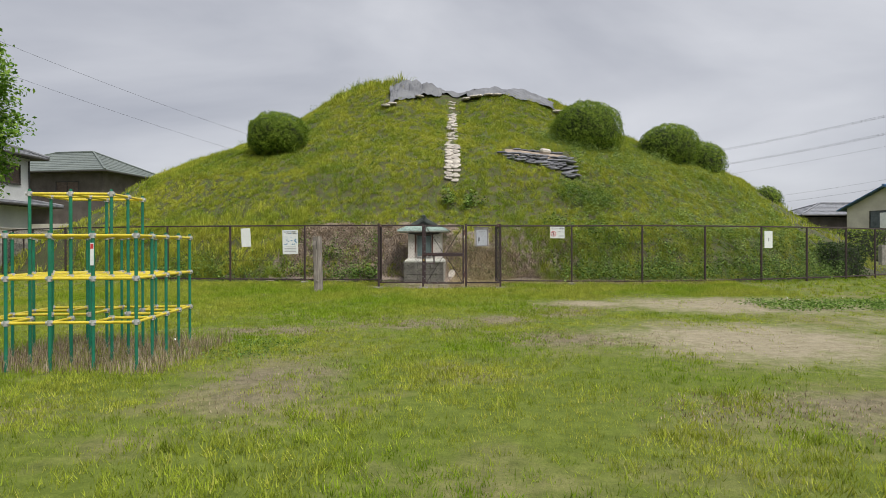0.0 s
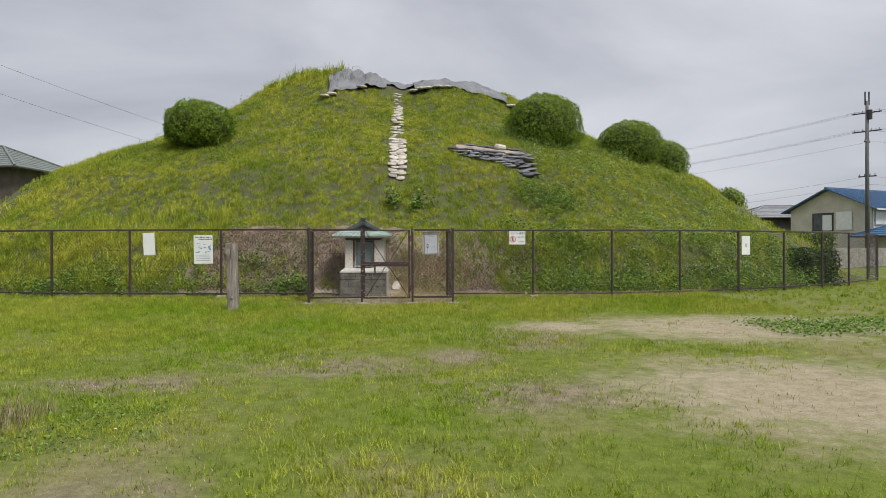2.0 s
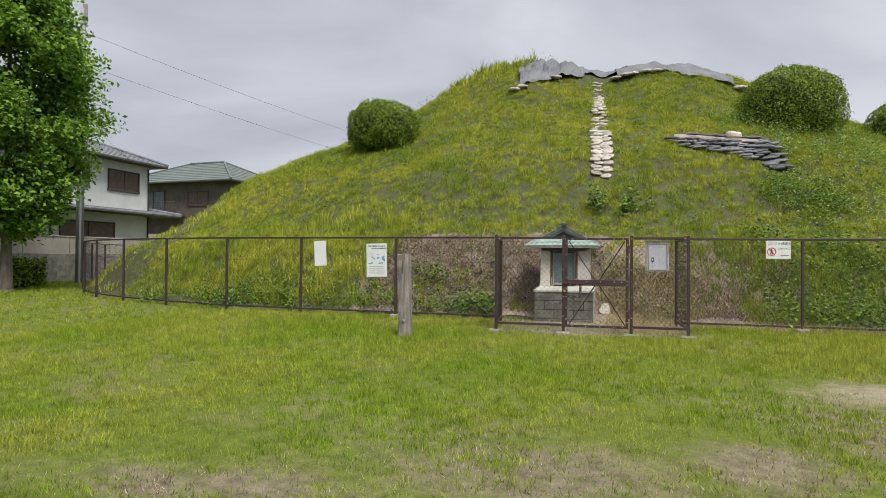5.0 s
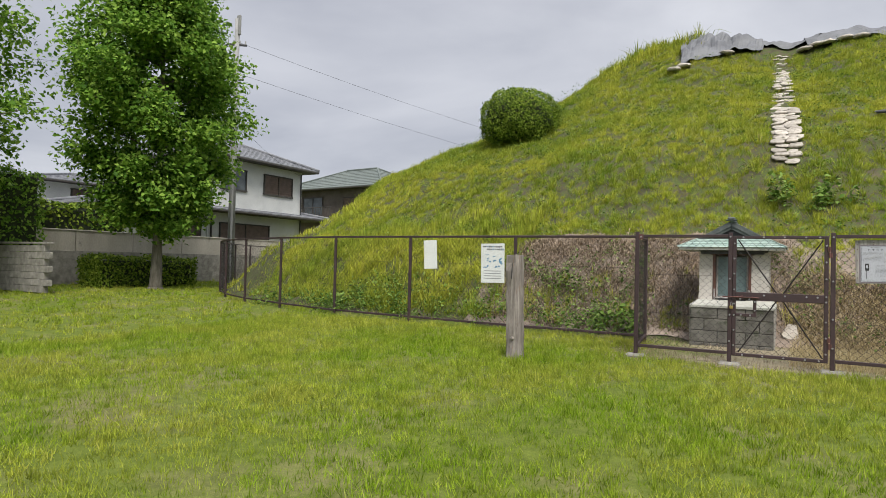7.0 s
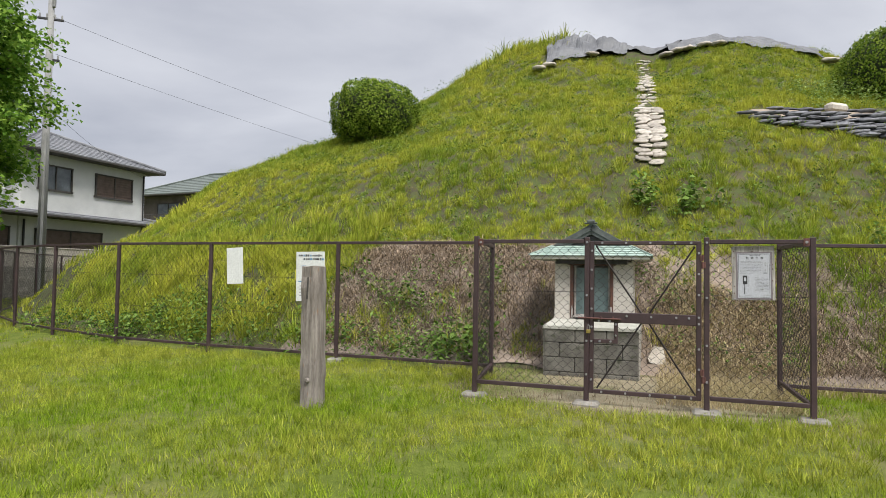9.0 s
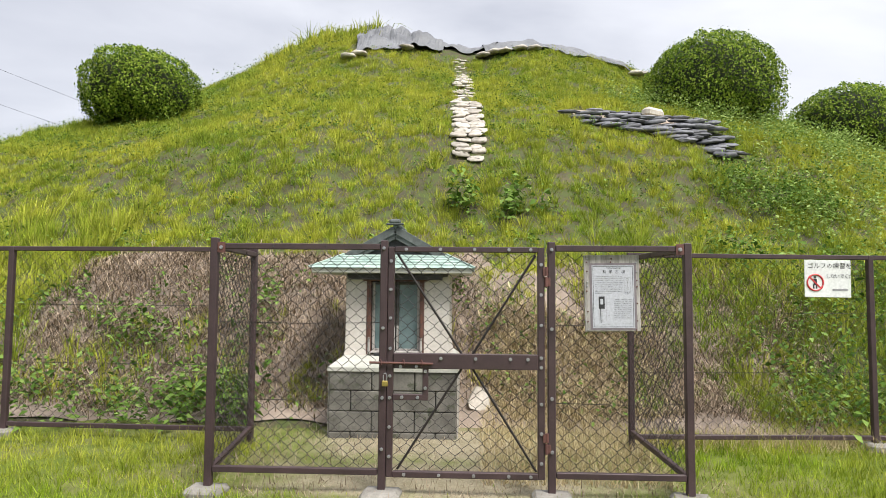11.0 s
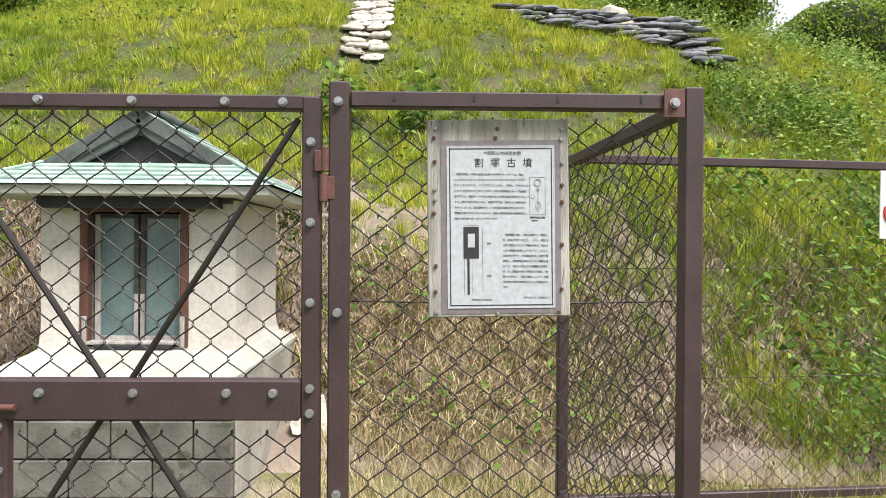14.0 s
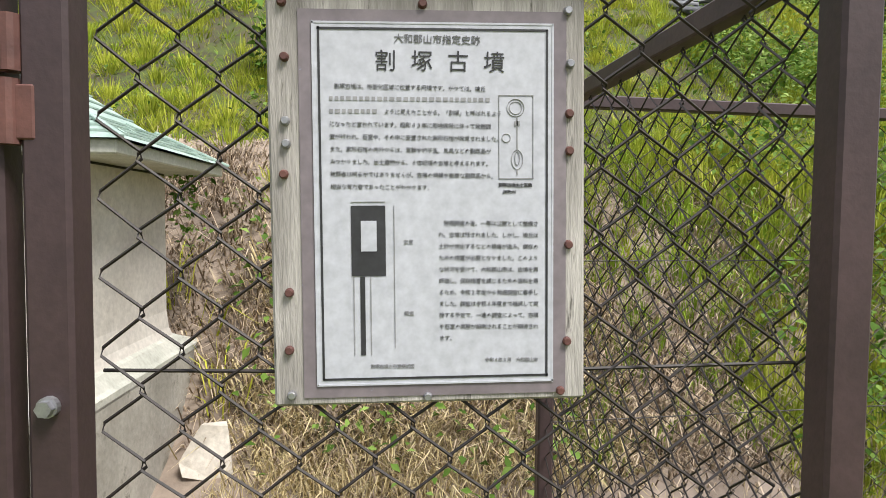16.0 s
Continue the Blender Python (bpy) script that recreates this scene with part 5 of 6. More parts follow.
# walls with a real recess for the doors, flared at the foot
DL, DR = -0.235, 0.275
for xa, xb in ((WL, DL), (DR, WR)):
    fl, fr = (0.016, 0.0) if xa == WL else (0.0, 0.03)
    part("wall", slope_ring([(xa - fl, xb + fr, WF - 0.012, WB + 0.01, 0.745), (xa - fl * 0.4, xb + fr * 0.35, WF - 0.004, WB, 0.80), (xa, xb, WF, WB, 0.88), (xa, xb, WF, WB, 1.535)]), M_PLASTER, shrine)
for c, s_ in (((0.02, 0.76, 1.14), (0.51, 0.10, 0.79)), ((0.02, 0.42, 1.512), (0.51, 0.70, 0.045)), ((0.02, 0.40, 0.765), (0.51, 0.78, 0.03))):
    part("wall", Geo().box(c, s_, None, 0.004), M_PLASTER, shrine)
part("lintel", Geo().box((0.02, 0.015, 1.497), (0.62, 0.06, 0.045), None, 0.005), M_REDWOOD, shrine)
for sx in (-1, 1):
    jx = 0.02 + sx * 0.254
    part("door_jamb", Geo().box((jx, 0.012, 1.13), (0.042, 0.05, 0.70), None, 0.004), M_REDWOOD, shrine)
    part("worn_jamb_foot", Geo().box((jx - sx * 0.006, -0.016, 0.86), (0.024, 0.006, 0.16), None, 0.002), M_GREYWOOD, shrine, "bleached patch of bare wood")
    dl = part("door_leaf", Geo().box((0.02 + sx * 0.117, 0.075, 1.135), (0.222, 0.018, 0.66), None, 0.003), M_GLASS, shrine, "frosted blue-grey pane")
    for dx in (-0.10, 0.10):
        part("door_stile", Geo().box((0.02 + sx * 0.117 + dx, 0.064, 1.135), (0.026, 0.026, 0.66), None, 0.002), M_DARKWOOD if dx * sx < 0 else M_GREYWOOD, dl)
        part("bleached_foot", Geo().box((0.02 + sx * 0.117 + dx, 0.049, 0.93), (0.022, 0.005, 0.24), None, 0.002), M_GREYWOOD, dl)
    part("door_rail", Geo().box((0.02 + sx * 0.117, 0.064, 0.815), (0.18, 0.024, 0.03), None, 0.002), M_GREYWOOD, dl)
    part("door_rail", Geo().box((0.02 + sx * 0.117, 0.064, 1.455), (0.18, 0.024, 0.024), None, 0.002), M_DARKWOOD, dl)
part("sill", Geo().box((0.02, 0.02, 0.802), (0.48, 0.07, 0.018), None, 0.004), M_GREYWOOD, shrine)
part("sill_gap", Geo().box((0.02, -0.006, 0.781), (0.40, 0.03, 0.022), None, 0.003), M_BLACK, shrine)
# hipped eaves in copper, with a gable on top
E0, E1 = 0.775, 0.50
zb, zt = 1.598, 1.735
g = Geo()
lo = [(-E0, -0.20, zb), (E0, -0.20, zb), (E0, 1.06, zb), (-E0, 1.06, zb)]
hi = [(-E1, 0.09, zt), (E1, 0.09, zt), (E1, 0.80, zt), (-E1, 0.80, zt)]
g.add(lo + hi, [(0, 1, 5, 4), (1, 2, 6, 5), (2, 3, 7, 6), (3, 0, 4, 7), (4, 5, 6, 7)])
part("roof_skirt", g, M_COPPER, shrine, "pale green copper sheets")
for side in range(4):
    a, b = Vector(lo[side]), Vector(lo[(side + 1) % 4])
    c, d = Vector(hi[(side + 1) % 4]), Vector(hi[side])
    for k in range(1, 5):
        t = k / 5
        p, q = a.lerp(d, t), b.lerp(c, t)
        part("roof_seam", Geo().beam(p + Vector((0, 0, 0.003)), q + Vector((0, 0, 0.003)), 0.012, 0.008), M_COPPER, shrine)
    for k in range(1, 7):
        row = k % 5
        t0, u = row / 5, (k - 0.5 + 0.17 * (k % 3)) / 6.6
        p0, p1 = a.lerp(d, t0).lerp(b.lerp(c, t0), u), a.lerp(d, t0 + 0.2).lerp(b.lerp(c, t0 + 0.2), u)
        part("roof_joint", Geo().beam(p0 + Vector((0, 0, 0.003)), p1 + Vector((0, 0, 0.003)), 0.008, 0.006), M_COPPER, shrine)
    part("hip_seam", Geo().beam(a + Vector((0, 0, 0.006)), d + Vector((0, 0, 0.006)), 0.02, 0.014, 0.003), M_COPPER, shrine)
part("eave_board", Geo().box((0, 0.43, 1.572), (1.50, 1.22, 0.05), None, 0.006), M_SOFFIT, shrine)
part("eave_beam", Geo().box((0.04, 0.41, 1.535), (0.96, 0.90, 0.034), None, 0.004), M_DARKWOOD, shrine)
part("front_beam", Geo().box((0.02, -0.045, 1.518), (0.90, 0.08, 0.058), None, 0.004), M_BLACK, shrine)
# the gable: thick barge boards round a black panel, copper sheet behind them
A, GZ, GT = 0.475, 1.735, 2.025
g = Geo()
y0, y1 = 0.10, 0.84
g.add([(-A, y0, GZ), (0, y0, GT), (A, y0, GZ), (-A, y1, GZ), (0, y1, GT), (A, y1, GZ), (-A, y0, GZ - 0.03), (0, y0, GT - 0.035), (A, y0, GZ - 0.03), (-A, y1, GZ - 0.03), (0, y1, GT - 0.035), (A, y1, GZ - 0.03)],
      [(0, 1, 4, 3), (1, 2, 5, 4), (6, 9, 10, 7), (7, 10, 11, 8), (0, 6, 7, 1), (1, 7, 8, 2), (3, 4, 10, 9), (4, 5, 11, 10), (0, 3, 9, 6), (2, 8, 11, 5)])
gr = part("gable_roof", g, M_COPPER, shrine, "dull green copper sheet")
for sx in (-1, 1):
    for k in range(1, 5):
        t = k / 5
        part("roof_seam", Geo().beam((sx * A * t, y0, GT - (GT - GZ) * t + 0.004), (sx * A * t, y1, GT - (GT - GZ) * t + 0.004), 0.010, 0.008), M_COPPER, gr)
    part("gable_board", Geo().beam((sx * (A + 0.0), 0.085, GZ - 0.025), (0, 0.085, GT - 0.045), 0.022, 0.075, 0.004), M_SLATE, shrine, "weathered grey barge board")
    part("gable_board", Geo().beam((sx * (A - 0.06), 0.100, GZ - 0.035), (0, 0.100, GT - 0.105), 0.020, 0.06, 0.004), M_SLATE, shrine, "weathered grey inner board")
g = Geo()
g.add([(-0.40, 0.13, GZ), (0.40, 0.13, GZ), (0, 0.13, GT - 0.06), (-0.40, 0.16, GZ), (0.40, 0.16, GZ), (0, 0.16, GT - 0.06)], [(0, 1, 2), (3, 5, 4), (0, 3, 4, 1), (1, 4, 5, 2), (2, 5, 3, 0)])
part("gable_panel", g, M_BLACK, shrine)
rd_ = part("ridge", Geo().box((0, 0.46, GT + 0.012), (0.07, 0.80, 0.04), None, 0.012), M_SLATE, shrine)
part("ridge_end", Geo().box((0, 0.06, GT + 0.03), (0.11, 0.05, 0.045), None, 0.014).box((0, 0.058, GT + 0.005), (0.17, 0.04, 0.022), None, 0.008), M_SLATE, rd_)
vv, vf = leaf_cloud(np.stack([rng.normal(0.60, 0.05, 90), rng.uniform(0.86, 1.06, 90), 1.56 - 0.42 * rng.uniform(0, 1, 90) ** 1.6], 1), np.tile([0.3, -1.0, 0.2], (90, 1)), np.full(90, 0.042), 0.45, 0.6)
cr = new("creeper", mesh_from_arrays("creeper", vv + np.array([SX, SY, 0]), vf, M_WEED))
tagged(cr, "thin green creeper hanging from the shrine's eave", "creeper", kind="stuff")
g = Geo()
rs = random.Random(21)
prism = [(-0.115, -0.02), (-0.03, 0.13), (0.075, 0.12), (0.11, -0.10), (0.04, -0.125), (-0.10, -0.07)]
for yq in (-0.065, 0.065):
    g.v += [(px + rs.uniform(-0.012, 0.012), yq + rs.uniform(-0.012, 0.012), pz + rs.uniform(-0.01, 0.01)) for px, pz in prism]
g.f += [tuple(range(5, -1, -1)), tuple(range(6, 12))] + [(k, (k + 1) % 6, (k + 1) % 6 + 6, k + 6) for k in range(6)]
stn = single("white_stone", g, M_STONE, "angular pale stone on the bank beside the shrine", "stone")
stn.matrix_world = pose(0.69, 2.13, float(land_z(0.69, 2.13)) + 0.085, -10, 0, 14)


# ---- climbing frame ----
GYM_TURN = 7.5
gym = thing("climbing_frame", (-2.07, -10.75, -0.13), "green and yellow steel pipe climbing frame on dry grass", "climbing frame", turn=GYM_TURN)
GS = 0.425
LEVEL = [0.47, 0.92, 1.36, 1.82]
R_P = 0.017


def inner(i, j):
    return 1 <= i <= 3 and 1 <= j <= 3


for i in range(5):
    for j in range(5):
        top = LEVEL[3] if inner(i, j) else LEVEL[2]
        part("upright", Geo().tube([(-i * GS, j * GS, -0.12), (-i * GS, j * GS, top + 0.05)], R_P, 10), M_GREENPIPE, gym)
        for z in LEVEL:
            if z <= top:
                part("joint", Geo().tube([(-i * GS, j * GS, z - 0.028), (-i * GS, j * GS, z + 0.028)], R_P + 0.009, 10).tube([(-i * GS - 0.035, j * GS, z), (-i * GS + 0.035, j * GS, z)], R_P + 0.004, 8), M_JOINT, gym)
for lv, z in enumerate(LEVEL):
    for i in range(5):
        for j in range(5):
            for di, dj in ((1, 0), (0, 1)):
                a, b = (i, j), (i + di, j + dj)
                if b[0] > 4 or b[1] > 4:
                    continue
                if lv == 3 and not (inner(*a) and inner(*b)):
                    continue
                if lv < 2 and inner(*a) and inner(*b) and (i, j) != (2, 2) and lv == 0:
                    continue
                part("rung", Geo().tube([(-a[0] * GS, a[1] * GS, z), (-b[0] * GS, b[1] * GS, z)], 0.0155, 8, False), M_YELLOWPIPE, gym)
lb = part("warning_label", Geo().box((-GS, -0.021, 1.17), (0.036, 0.004, 0.23), None, 0.001), M_SIGN, gym, "white warning label")
part("label_mark", Geo().box((-GS, -0.0235, 1.25), (0.03, 0.001, 0.05)), M_RED, lb)

# ---- street tree ----
def tree(at, height, radius, n, label, seed):
    r = np.random.default_rng(seed)
    th = thing("street_tree", (*at, float(lawn_z(*at)) - 0.05), label, "tree", "trees at the lawn's edge")
    g = Geo()
    g.tube([(0, 0, -0.1), (0.02, 0, 0.25), (0, 0.03, 1.2), (0.03, 0, 3), (0, 0.02, 6), (0.05, 0, height * 0.85)], 0.26, 12, True, 0.03)
    g.tube([(0, 0, -0.12), (0, 0, 0.12)], 0.36, 12, True, 0.24)
    part("trunk", g, M_BARK, th, smooth=True)
    g = Geo()
    c, nr = [], []
    limbs = 64
    for i in range(limbs):
        z0 = 1.9 + (height * 0.8 - 1.9) * i / limbs
        u = (z0 - 1.6) / (height - 1.6)
        reach = radius * min(1, 0.45 + 2.2 * u) * min(1, (1 - u) * 1.9) * r.uniform(0.72, 1.0)
        a = i * 2.399 + r.uniform(-0.3, 0.3)
        d = Vector((math.cos(a), math.sin(a), 0))
        rise = r.uniform(0.12, 0.45) * reach
        p0, p1, p2 = Vector((0, 0, z0)), Vector((0, 0, z0 + rise * 0.7)) + d * reach * 0.55, Vector((0, 0, z0 + rise)) + d * reach
        g.tube([p0, p1, p2], 0.055 * (1 - u * 0.6), 6, True, 0.010)
        for k in range(int(n / limbs / 14)):
            t = r.uniform(0.22, 1.03) ** 0.7
            q = p0.lerp(p1, t * 2) if t < 0.5 else p1.lerp(p2, t * 2 - 1)
            w = 0.28 + 0.20 * reach * (0.4 + 0.6 * t)
            cc = np.array(q) + r.normal(0, w * 0.42, 3) * np.array([1, 1, 0.8])
            k14 = r.normal(0, 0.17, (14, 3)) + cc
            c.append(k14)
            nr.append(np.tile([d.x * 0.4, d.y * 0.4, 0.8], (14, 1)))
    part("limb", g, M_BARK, th)
    v, f = leaf_cloud(np.concatenate(c), np.concatenate(nr), np.full(len(c) * 14, 0.175), 0.62, 0.6)
    ob = new("crown", mesh_from_arrays("crown", v, f, M_TREE))
    ob.parent = th
    return th


tree((-18.7, 5.0), 14.0, 3.0, 74000, "tall broadleaf tree with fresh green leaves at the lawn's edge", 3)
tree((-20.6, -1.6), 13.0, 3.4, 26000, "tall broadleaf tree beside a garden wall", 8)

# ---- hedge, walls and road to the west ----
def leaf_block(name, box_, n, leaf, label, category, mat=None):
    x0, x1, y0, y1, h = box_
    th = thing(name, ((x0 + x1) / 2, (y0 + y1) / 2, float(lawn_z((x0 + x1) / 2, (y0 + y1) / 2))), label, category)
    hx, hy = (x1 - x0) / 2, (y1 - y0) / 2
    u = rng.uniform(-1, 1, (n, 3))
    ax = rng.integers(0, 5, n)
    u[ax == 0, 0] = 1
    u[ax == 1, 0] = -1
    u[ax == 2, 1] = 1
    u[ax == 3, 1] = -1
    u[ax == 4, 2] = 1
    nr = np.where(np.abs(u) > 0.999, u, 0) + rng.normal(0, 0.1, (n, 3))
    c = u * [hx, hy, h / 2] + [0, 0, h / 2] + rng.normal(0, 0.05, (n, 3))
    c[:, 2] += 0.06 * np.sin(3 * c[:, 1])
    v, f = leaf_cloud(c, nr, np.full(n, leaf), 0.6, 0.5)
    ob = new("leaves", mesh_from_arrays("leaves", v, f, mat or M_BUSH))
    ob.parent = th
    # solid block, coloured as the shade inside the foliage
    part("shade_core", Geo().box((0, 0, h / 2 - 0.05), (2 * hx - 0.2, 2 * hy - 0.2, h - 0.1), None, 0.1), M_CORE, th)


leaf_block("hedge", (-21.4, -20.1, 3.9, 7.8, 1.05), 8000, 0.10, "clipped green hedge along the lawn's edge", "hedge")
leaf_block("round_shrub", (-23.4, -20.8, -0.9, 2.3, 3.8), 8000, 0.13, "bushy yellow-green shrub behind a block wall", "shrub", M_TREE)
leaf_block("garden_shrub", (-25.6, -24.0, 3.6, 7.4, 3.1), 5000, 0.16, "dark garden shrubs behind a beige wall", "shrub")
leaf_block("dark_shrub", (13.9, 15.0, 5.5, 6.5, 1.15), 2600, 0.085, "dark green leafy shrub growing behind the fence", "shrub", M_DARKLEAF)
leaf_block("low_shrub", (28.6, 31.4, 30.0, 32.5, 2.3), 2500, 0.16, "dark shrub by the neighbouring house", "shrub")
wall_base = float(lawn_z(-23, 8))
gw = thing("garden_wall", (-23.2, 9.5, wall_base), "long beige rendered garden wall with grey footing", "wall", kind="structure")
part("footing", Geo().box((0, 0, 0.6), (0.22, 19.0, 1.35), None, 0.01), M_CONC, gw)
for i in range(8):
    part("panel", Geo().box((0, -8.3 + i * 2.37, 1.65), (0.16, 2.35, 0.78), None, 0.012), M_WALL, gw)
part("coping", Geo().box((0, 0, 2.06), (0.22, 19.0, 0.05), None, 0.01), M_WALL, gw)
bw = thing("block_wall", (-19.6, 0.2, wall_base), "low grey concrete block wall at the lawn's corner", "wall", kind="structure")
for row in range(7):
    for k in range(7):
        part("block", Geo().box((-1.3 + k * 0.405 + (0.2 if row % 2 else 0), 0.9, 0.10 + row * 0.2), (0.398, 0.15, 0.192), None, 0.008), M_CONC, bw)
part("coping", Geo().box((0, 0.9, 1.46), (3.0, 0.2, 0.06), None, 0.01), M_CONC, bw)
rd = Geo().box((-22.3, 10, -0.03), (1.5, 70, 0.05))
single("road", rd, M_ASPHALT, "narrow grey asphalt lane beside the garden wall", "road", kind="structure")

# ---- houses ----
def house_window(parent, c, w, h, axis, shutter=False):
    """A window on a wall whose outward side is axis ('x', '-x' or '-y')."""
    def bx(dx, dz, sw, sh, depth, out):
        if axis == "-x":
            return (c[0] - out, c[1] + dx, c[2] + dz), (depth, sw, sh)
        if axis == "x":
            return (c[0] + out, c[1] + dx, c[2] + dz), (depth, sw, sh)
        return (c[0] + dx, c[1] - out, c[2] + dz), (sw, depth, sh)
    win = part("window", Geo().box(*bx(0, 0, w, h, 0.04, 0.02)), M_SHUTTER if shutter else M_PANE, parent, "brown slatted shutter" if shutter else "")
    for dx, dz, sw, sh in ((0, h / 2, w + 0.1, 0.07), (0, -h / 2, w + 0.16, 0.09), (-w / 2, 0, 0.07, h), (w / 2, 0, 0.07, h), (0, 0, 0.05, h)):
        part("window_frame", Geo().box(*bx(dx, dz, sw, sh, 0.09, 0.045)), M_DARKWOOD, win)
    if shutter:
        for k in range(9):
            part("slat", Geo().box(*bx(0, -h / 2 + h * (k + 0.5) / 9, w - 0.1, 0.03, 0.05, 0.05)), M_SHUTTER, win)


def hip_roof(parent, x0, x1, y0, y1, z, rise, over, material, courses=9, name="roof"):
    """A hipped roof with overhang, stepped tile courses and ridge caps."""
    x0, x1, y0, y1 = x0 - over, x1 + over, y0 - over, y1 + over
    k = min(x1 - x0, y1 - y0) / 2
    root = part(name, Geo().box(((x0 + x1) / 2, (y0 + y1) / 2, z - 0.06), (x1 - x0, y1 - y0, 0.12), None, 0.02), M_DARKWOOD, parent, "dark eaves")
    g = Geo()
    for i in range(courses):
        a, b = i / courses * k, (i + 1) / courses * k
        za, zb_ = z + rise * i / courses + 0.04, z + rise * (i + 1) / courses
        lo = [(x0 + a, y0 + a, za), (x1 - a, y0 + a, za), (x1 - a, y1 - a, za), (x0 + a, y1 - a, za)]
        dn = [(p[0], p[1], p[2] - 0.06) for p in lo]
        hi = [(x0 + b, y0 + b, zb_), (x1 - b, y0 + b, zb_), (x1 - b, y1 - b, zb_), (x0 + b, y1 - b, zb_)]
        g.add(dn + lo + hi, [(0, 1, 5, 4), (1, 2, 6, 5), (2, 3, 7, 6), (3, 0, 4, 7), (4, 5, 9, 8), (5, 6, 10, 9), (6, 7, 11, 10), (7, 4, 8, 11)])
    part("roof_tiles", g, material, root)
    if x1 - x0 > y1 - y0:
        r0, r1 = Vector((x0 + k, (y0 + y1) / 2, z + rise)), Vector((x1 - k, (y0 + y1) / 2, z + rise))
    else:
        r0, r1 = Vector(((x0 + x1) / 2, y0 + k, z + rise)), Vector(((x0 + x1) / 2, y1 - k, z + rise))
    ends = [((x0, y0), r0), ((x1, y1), r1), ((x1, y0), r0 if x1 - x0 <= y1 - y0 else r1), ((x0, y1), r1 if x1 - x0 <= y1 - y0 else r0)]
    if (r1 - r0).length > 0.1:
        part("ridge_cap", Geo().beam(r0 + Vector((0, 0, 0.05)), r1 + Vector((0, 0, 0.05)), 0.22, 0.18, 0.04), material, root)
    for (ex, ey), r_ in ends:
        part("hip_cap", Geo().beam(Vector((ex, ey, z + 0.08)), r_ + Vector((0, 0, 0.05)), 0.18, 0.13, 0.03), material, root)
    return root


h1 = thing("house", (-30.5, 17.2, 0.8), "pale two-storey house with grey tiled roofs and brown shutters", "house", "houses round the park")
part("wall", Geo().box((0, 0, 2.45), (8.2, 7.2, 6.8), None, 0.02), M_HOUSE, h1)
part("wall", Geo().box((0.2, -4.6, 1.0), (7.6, 6.0, 3.8), None, 0.02), M_HOUSE, h1)
hip_roof(h1, -4.1, 4.1, -3.6, 3.6, 5.95, 1.75, 0.75, M_ROOFTILE, 12)
hip_roof(h1, -4.3, 4.3, -7.8, 4.3, 2.95, 1.15, 0.9, M_ROOFTILE, 9, "lower_roof")
house_window(h1, (4.1, -1.9, 4.75), 1.7, 1.15, "x")
house_window(h1, (4.1, 1.5, 4.75), 2.3, 1.15, "x", True)
house_window(h1, (4.1, -1.0, 1.3), 3.6, 2.0, "x", True)
house_window(h1, (4.0, -5.6, 1.35), 3.2, 1.9, "x", True)
house_window(h1, (0.5, -3.6, 4.75), 1.8, 1.2, "-y", True)
part("downpipe", Geo().tube([(4.16, -3.4, 0), (4.16, -3.4, 2.7)], 0.05, 8), M_BLACK, h1)
part("downpipe", Geo().tube([(4.16, 3.45, 0), (4.16, 3.45, 5.7)], 0.04, 8), M_BLACK, h1)
g = Geo().box((0, 0, 0), (0.8, 0.35, 0.6), None, 0.03)
part("air_conditioner", Geo().box((3.5, -4.4, 4.25), (0.4, 0.85, 0.65), None, 0.03), M_SIGN, h1)

h2 = thing("house", (-36.5, 40.5, 0), "brown two-storey house with a grey-green hipped roof and balcony", "house", "houses round the park", turn=-6)
part("wall", Geo().box((0, 0, 3.9), (12.0, 8.0, 7.8), None, 0.02), M_BROWNWALL, h2)
hip_roof(h2, -6.0, 6.0, -4.0, 4.0, 7.8, 2.3, 0.9, M_ROOFGREEN, 10)
house_window(h2, (-2.5, -4.0, 6.2), 2.6, 1.7, "-y")
house_window(h2, (2.6, -4.0, 6.3), 2.2, 1.2, "-y", True)
house_window(h2, (4.8, -4.0, 2.6), 1.8, 1.4, "-y")
bal = part("balcony", Geo().box((-2.0, -4.7, 4.85), (6.5, 1.4, 0.25), None, 0.02), M_BROWNWALL, h2)
for k in range(22):
    part("baluster", Geo().box((-5.2 + k * 0.3, -5.35, 5.45), (0.04, 0.04, 1.0)), M_DARKWOOD, bal)
part("handrail", Geo().box((-2.0, -5.35, 5.97), (6.5, 0.07, 0.07), None, 0.01), M_DARKWOOD, bal)
part("lower_wall", Geo().box((0, -4.3, 1.6), (13, 0.5, 3.2), None, 0.02), M_CREAM, h2)

h3 = thing("house", (-40.0, 14.5, 0), "white two-storey house half hidden behind a tree", "house", "houses round the park")
part("wall", Geo().box((0, 0, 2.7), (8, 9, 5.4), None, 0.02), M_HOUSE, h3)
hip_roof(h3, -4, 4, -4.5, 4.5, 5.4, 0.9, 0.6, M_ROOFTILE, 6)
house_window(h3, (4.0, -1.5, 4.2), 2.2, 1.6, "x", True)
house_window(h3, (4.0, 2.2, 4.2), 1.6, 1.2, "x")

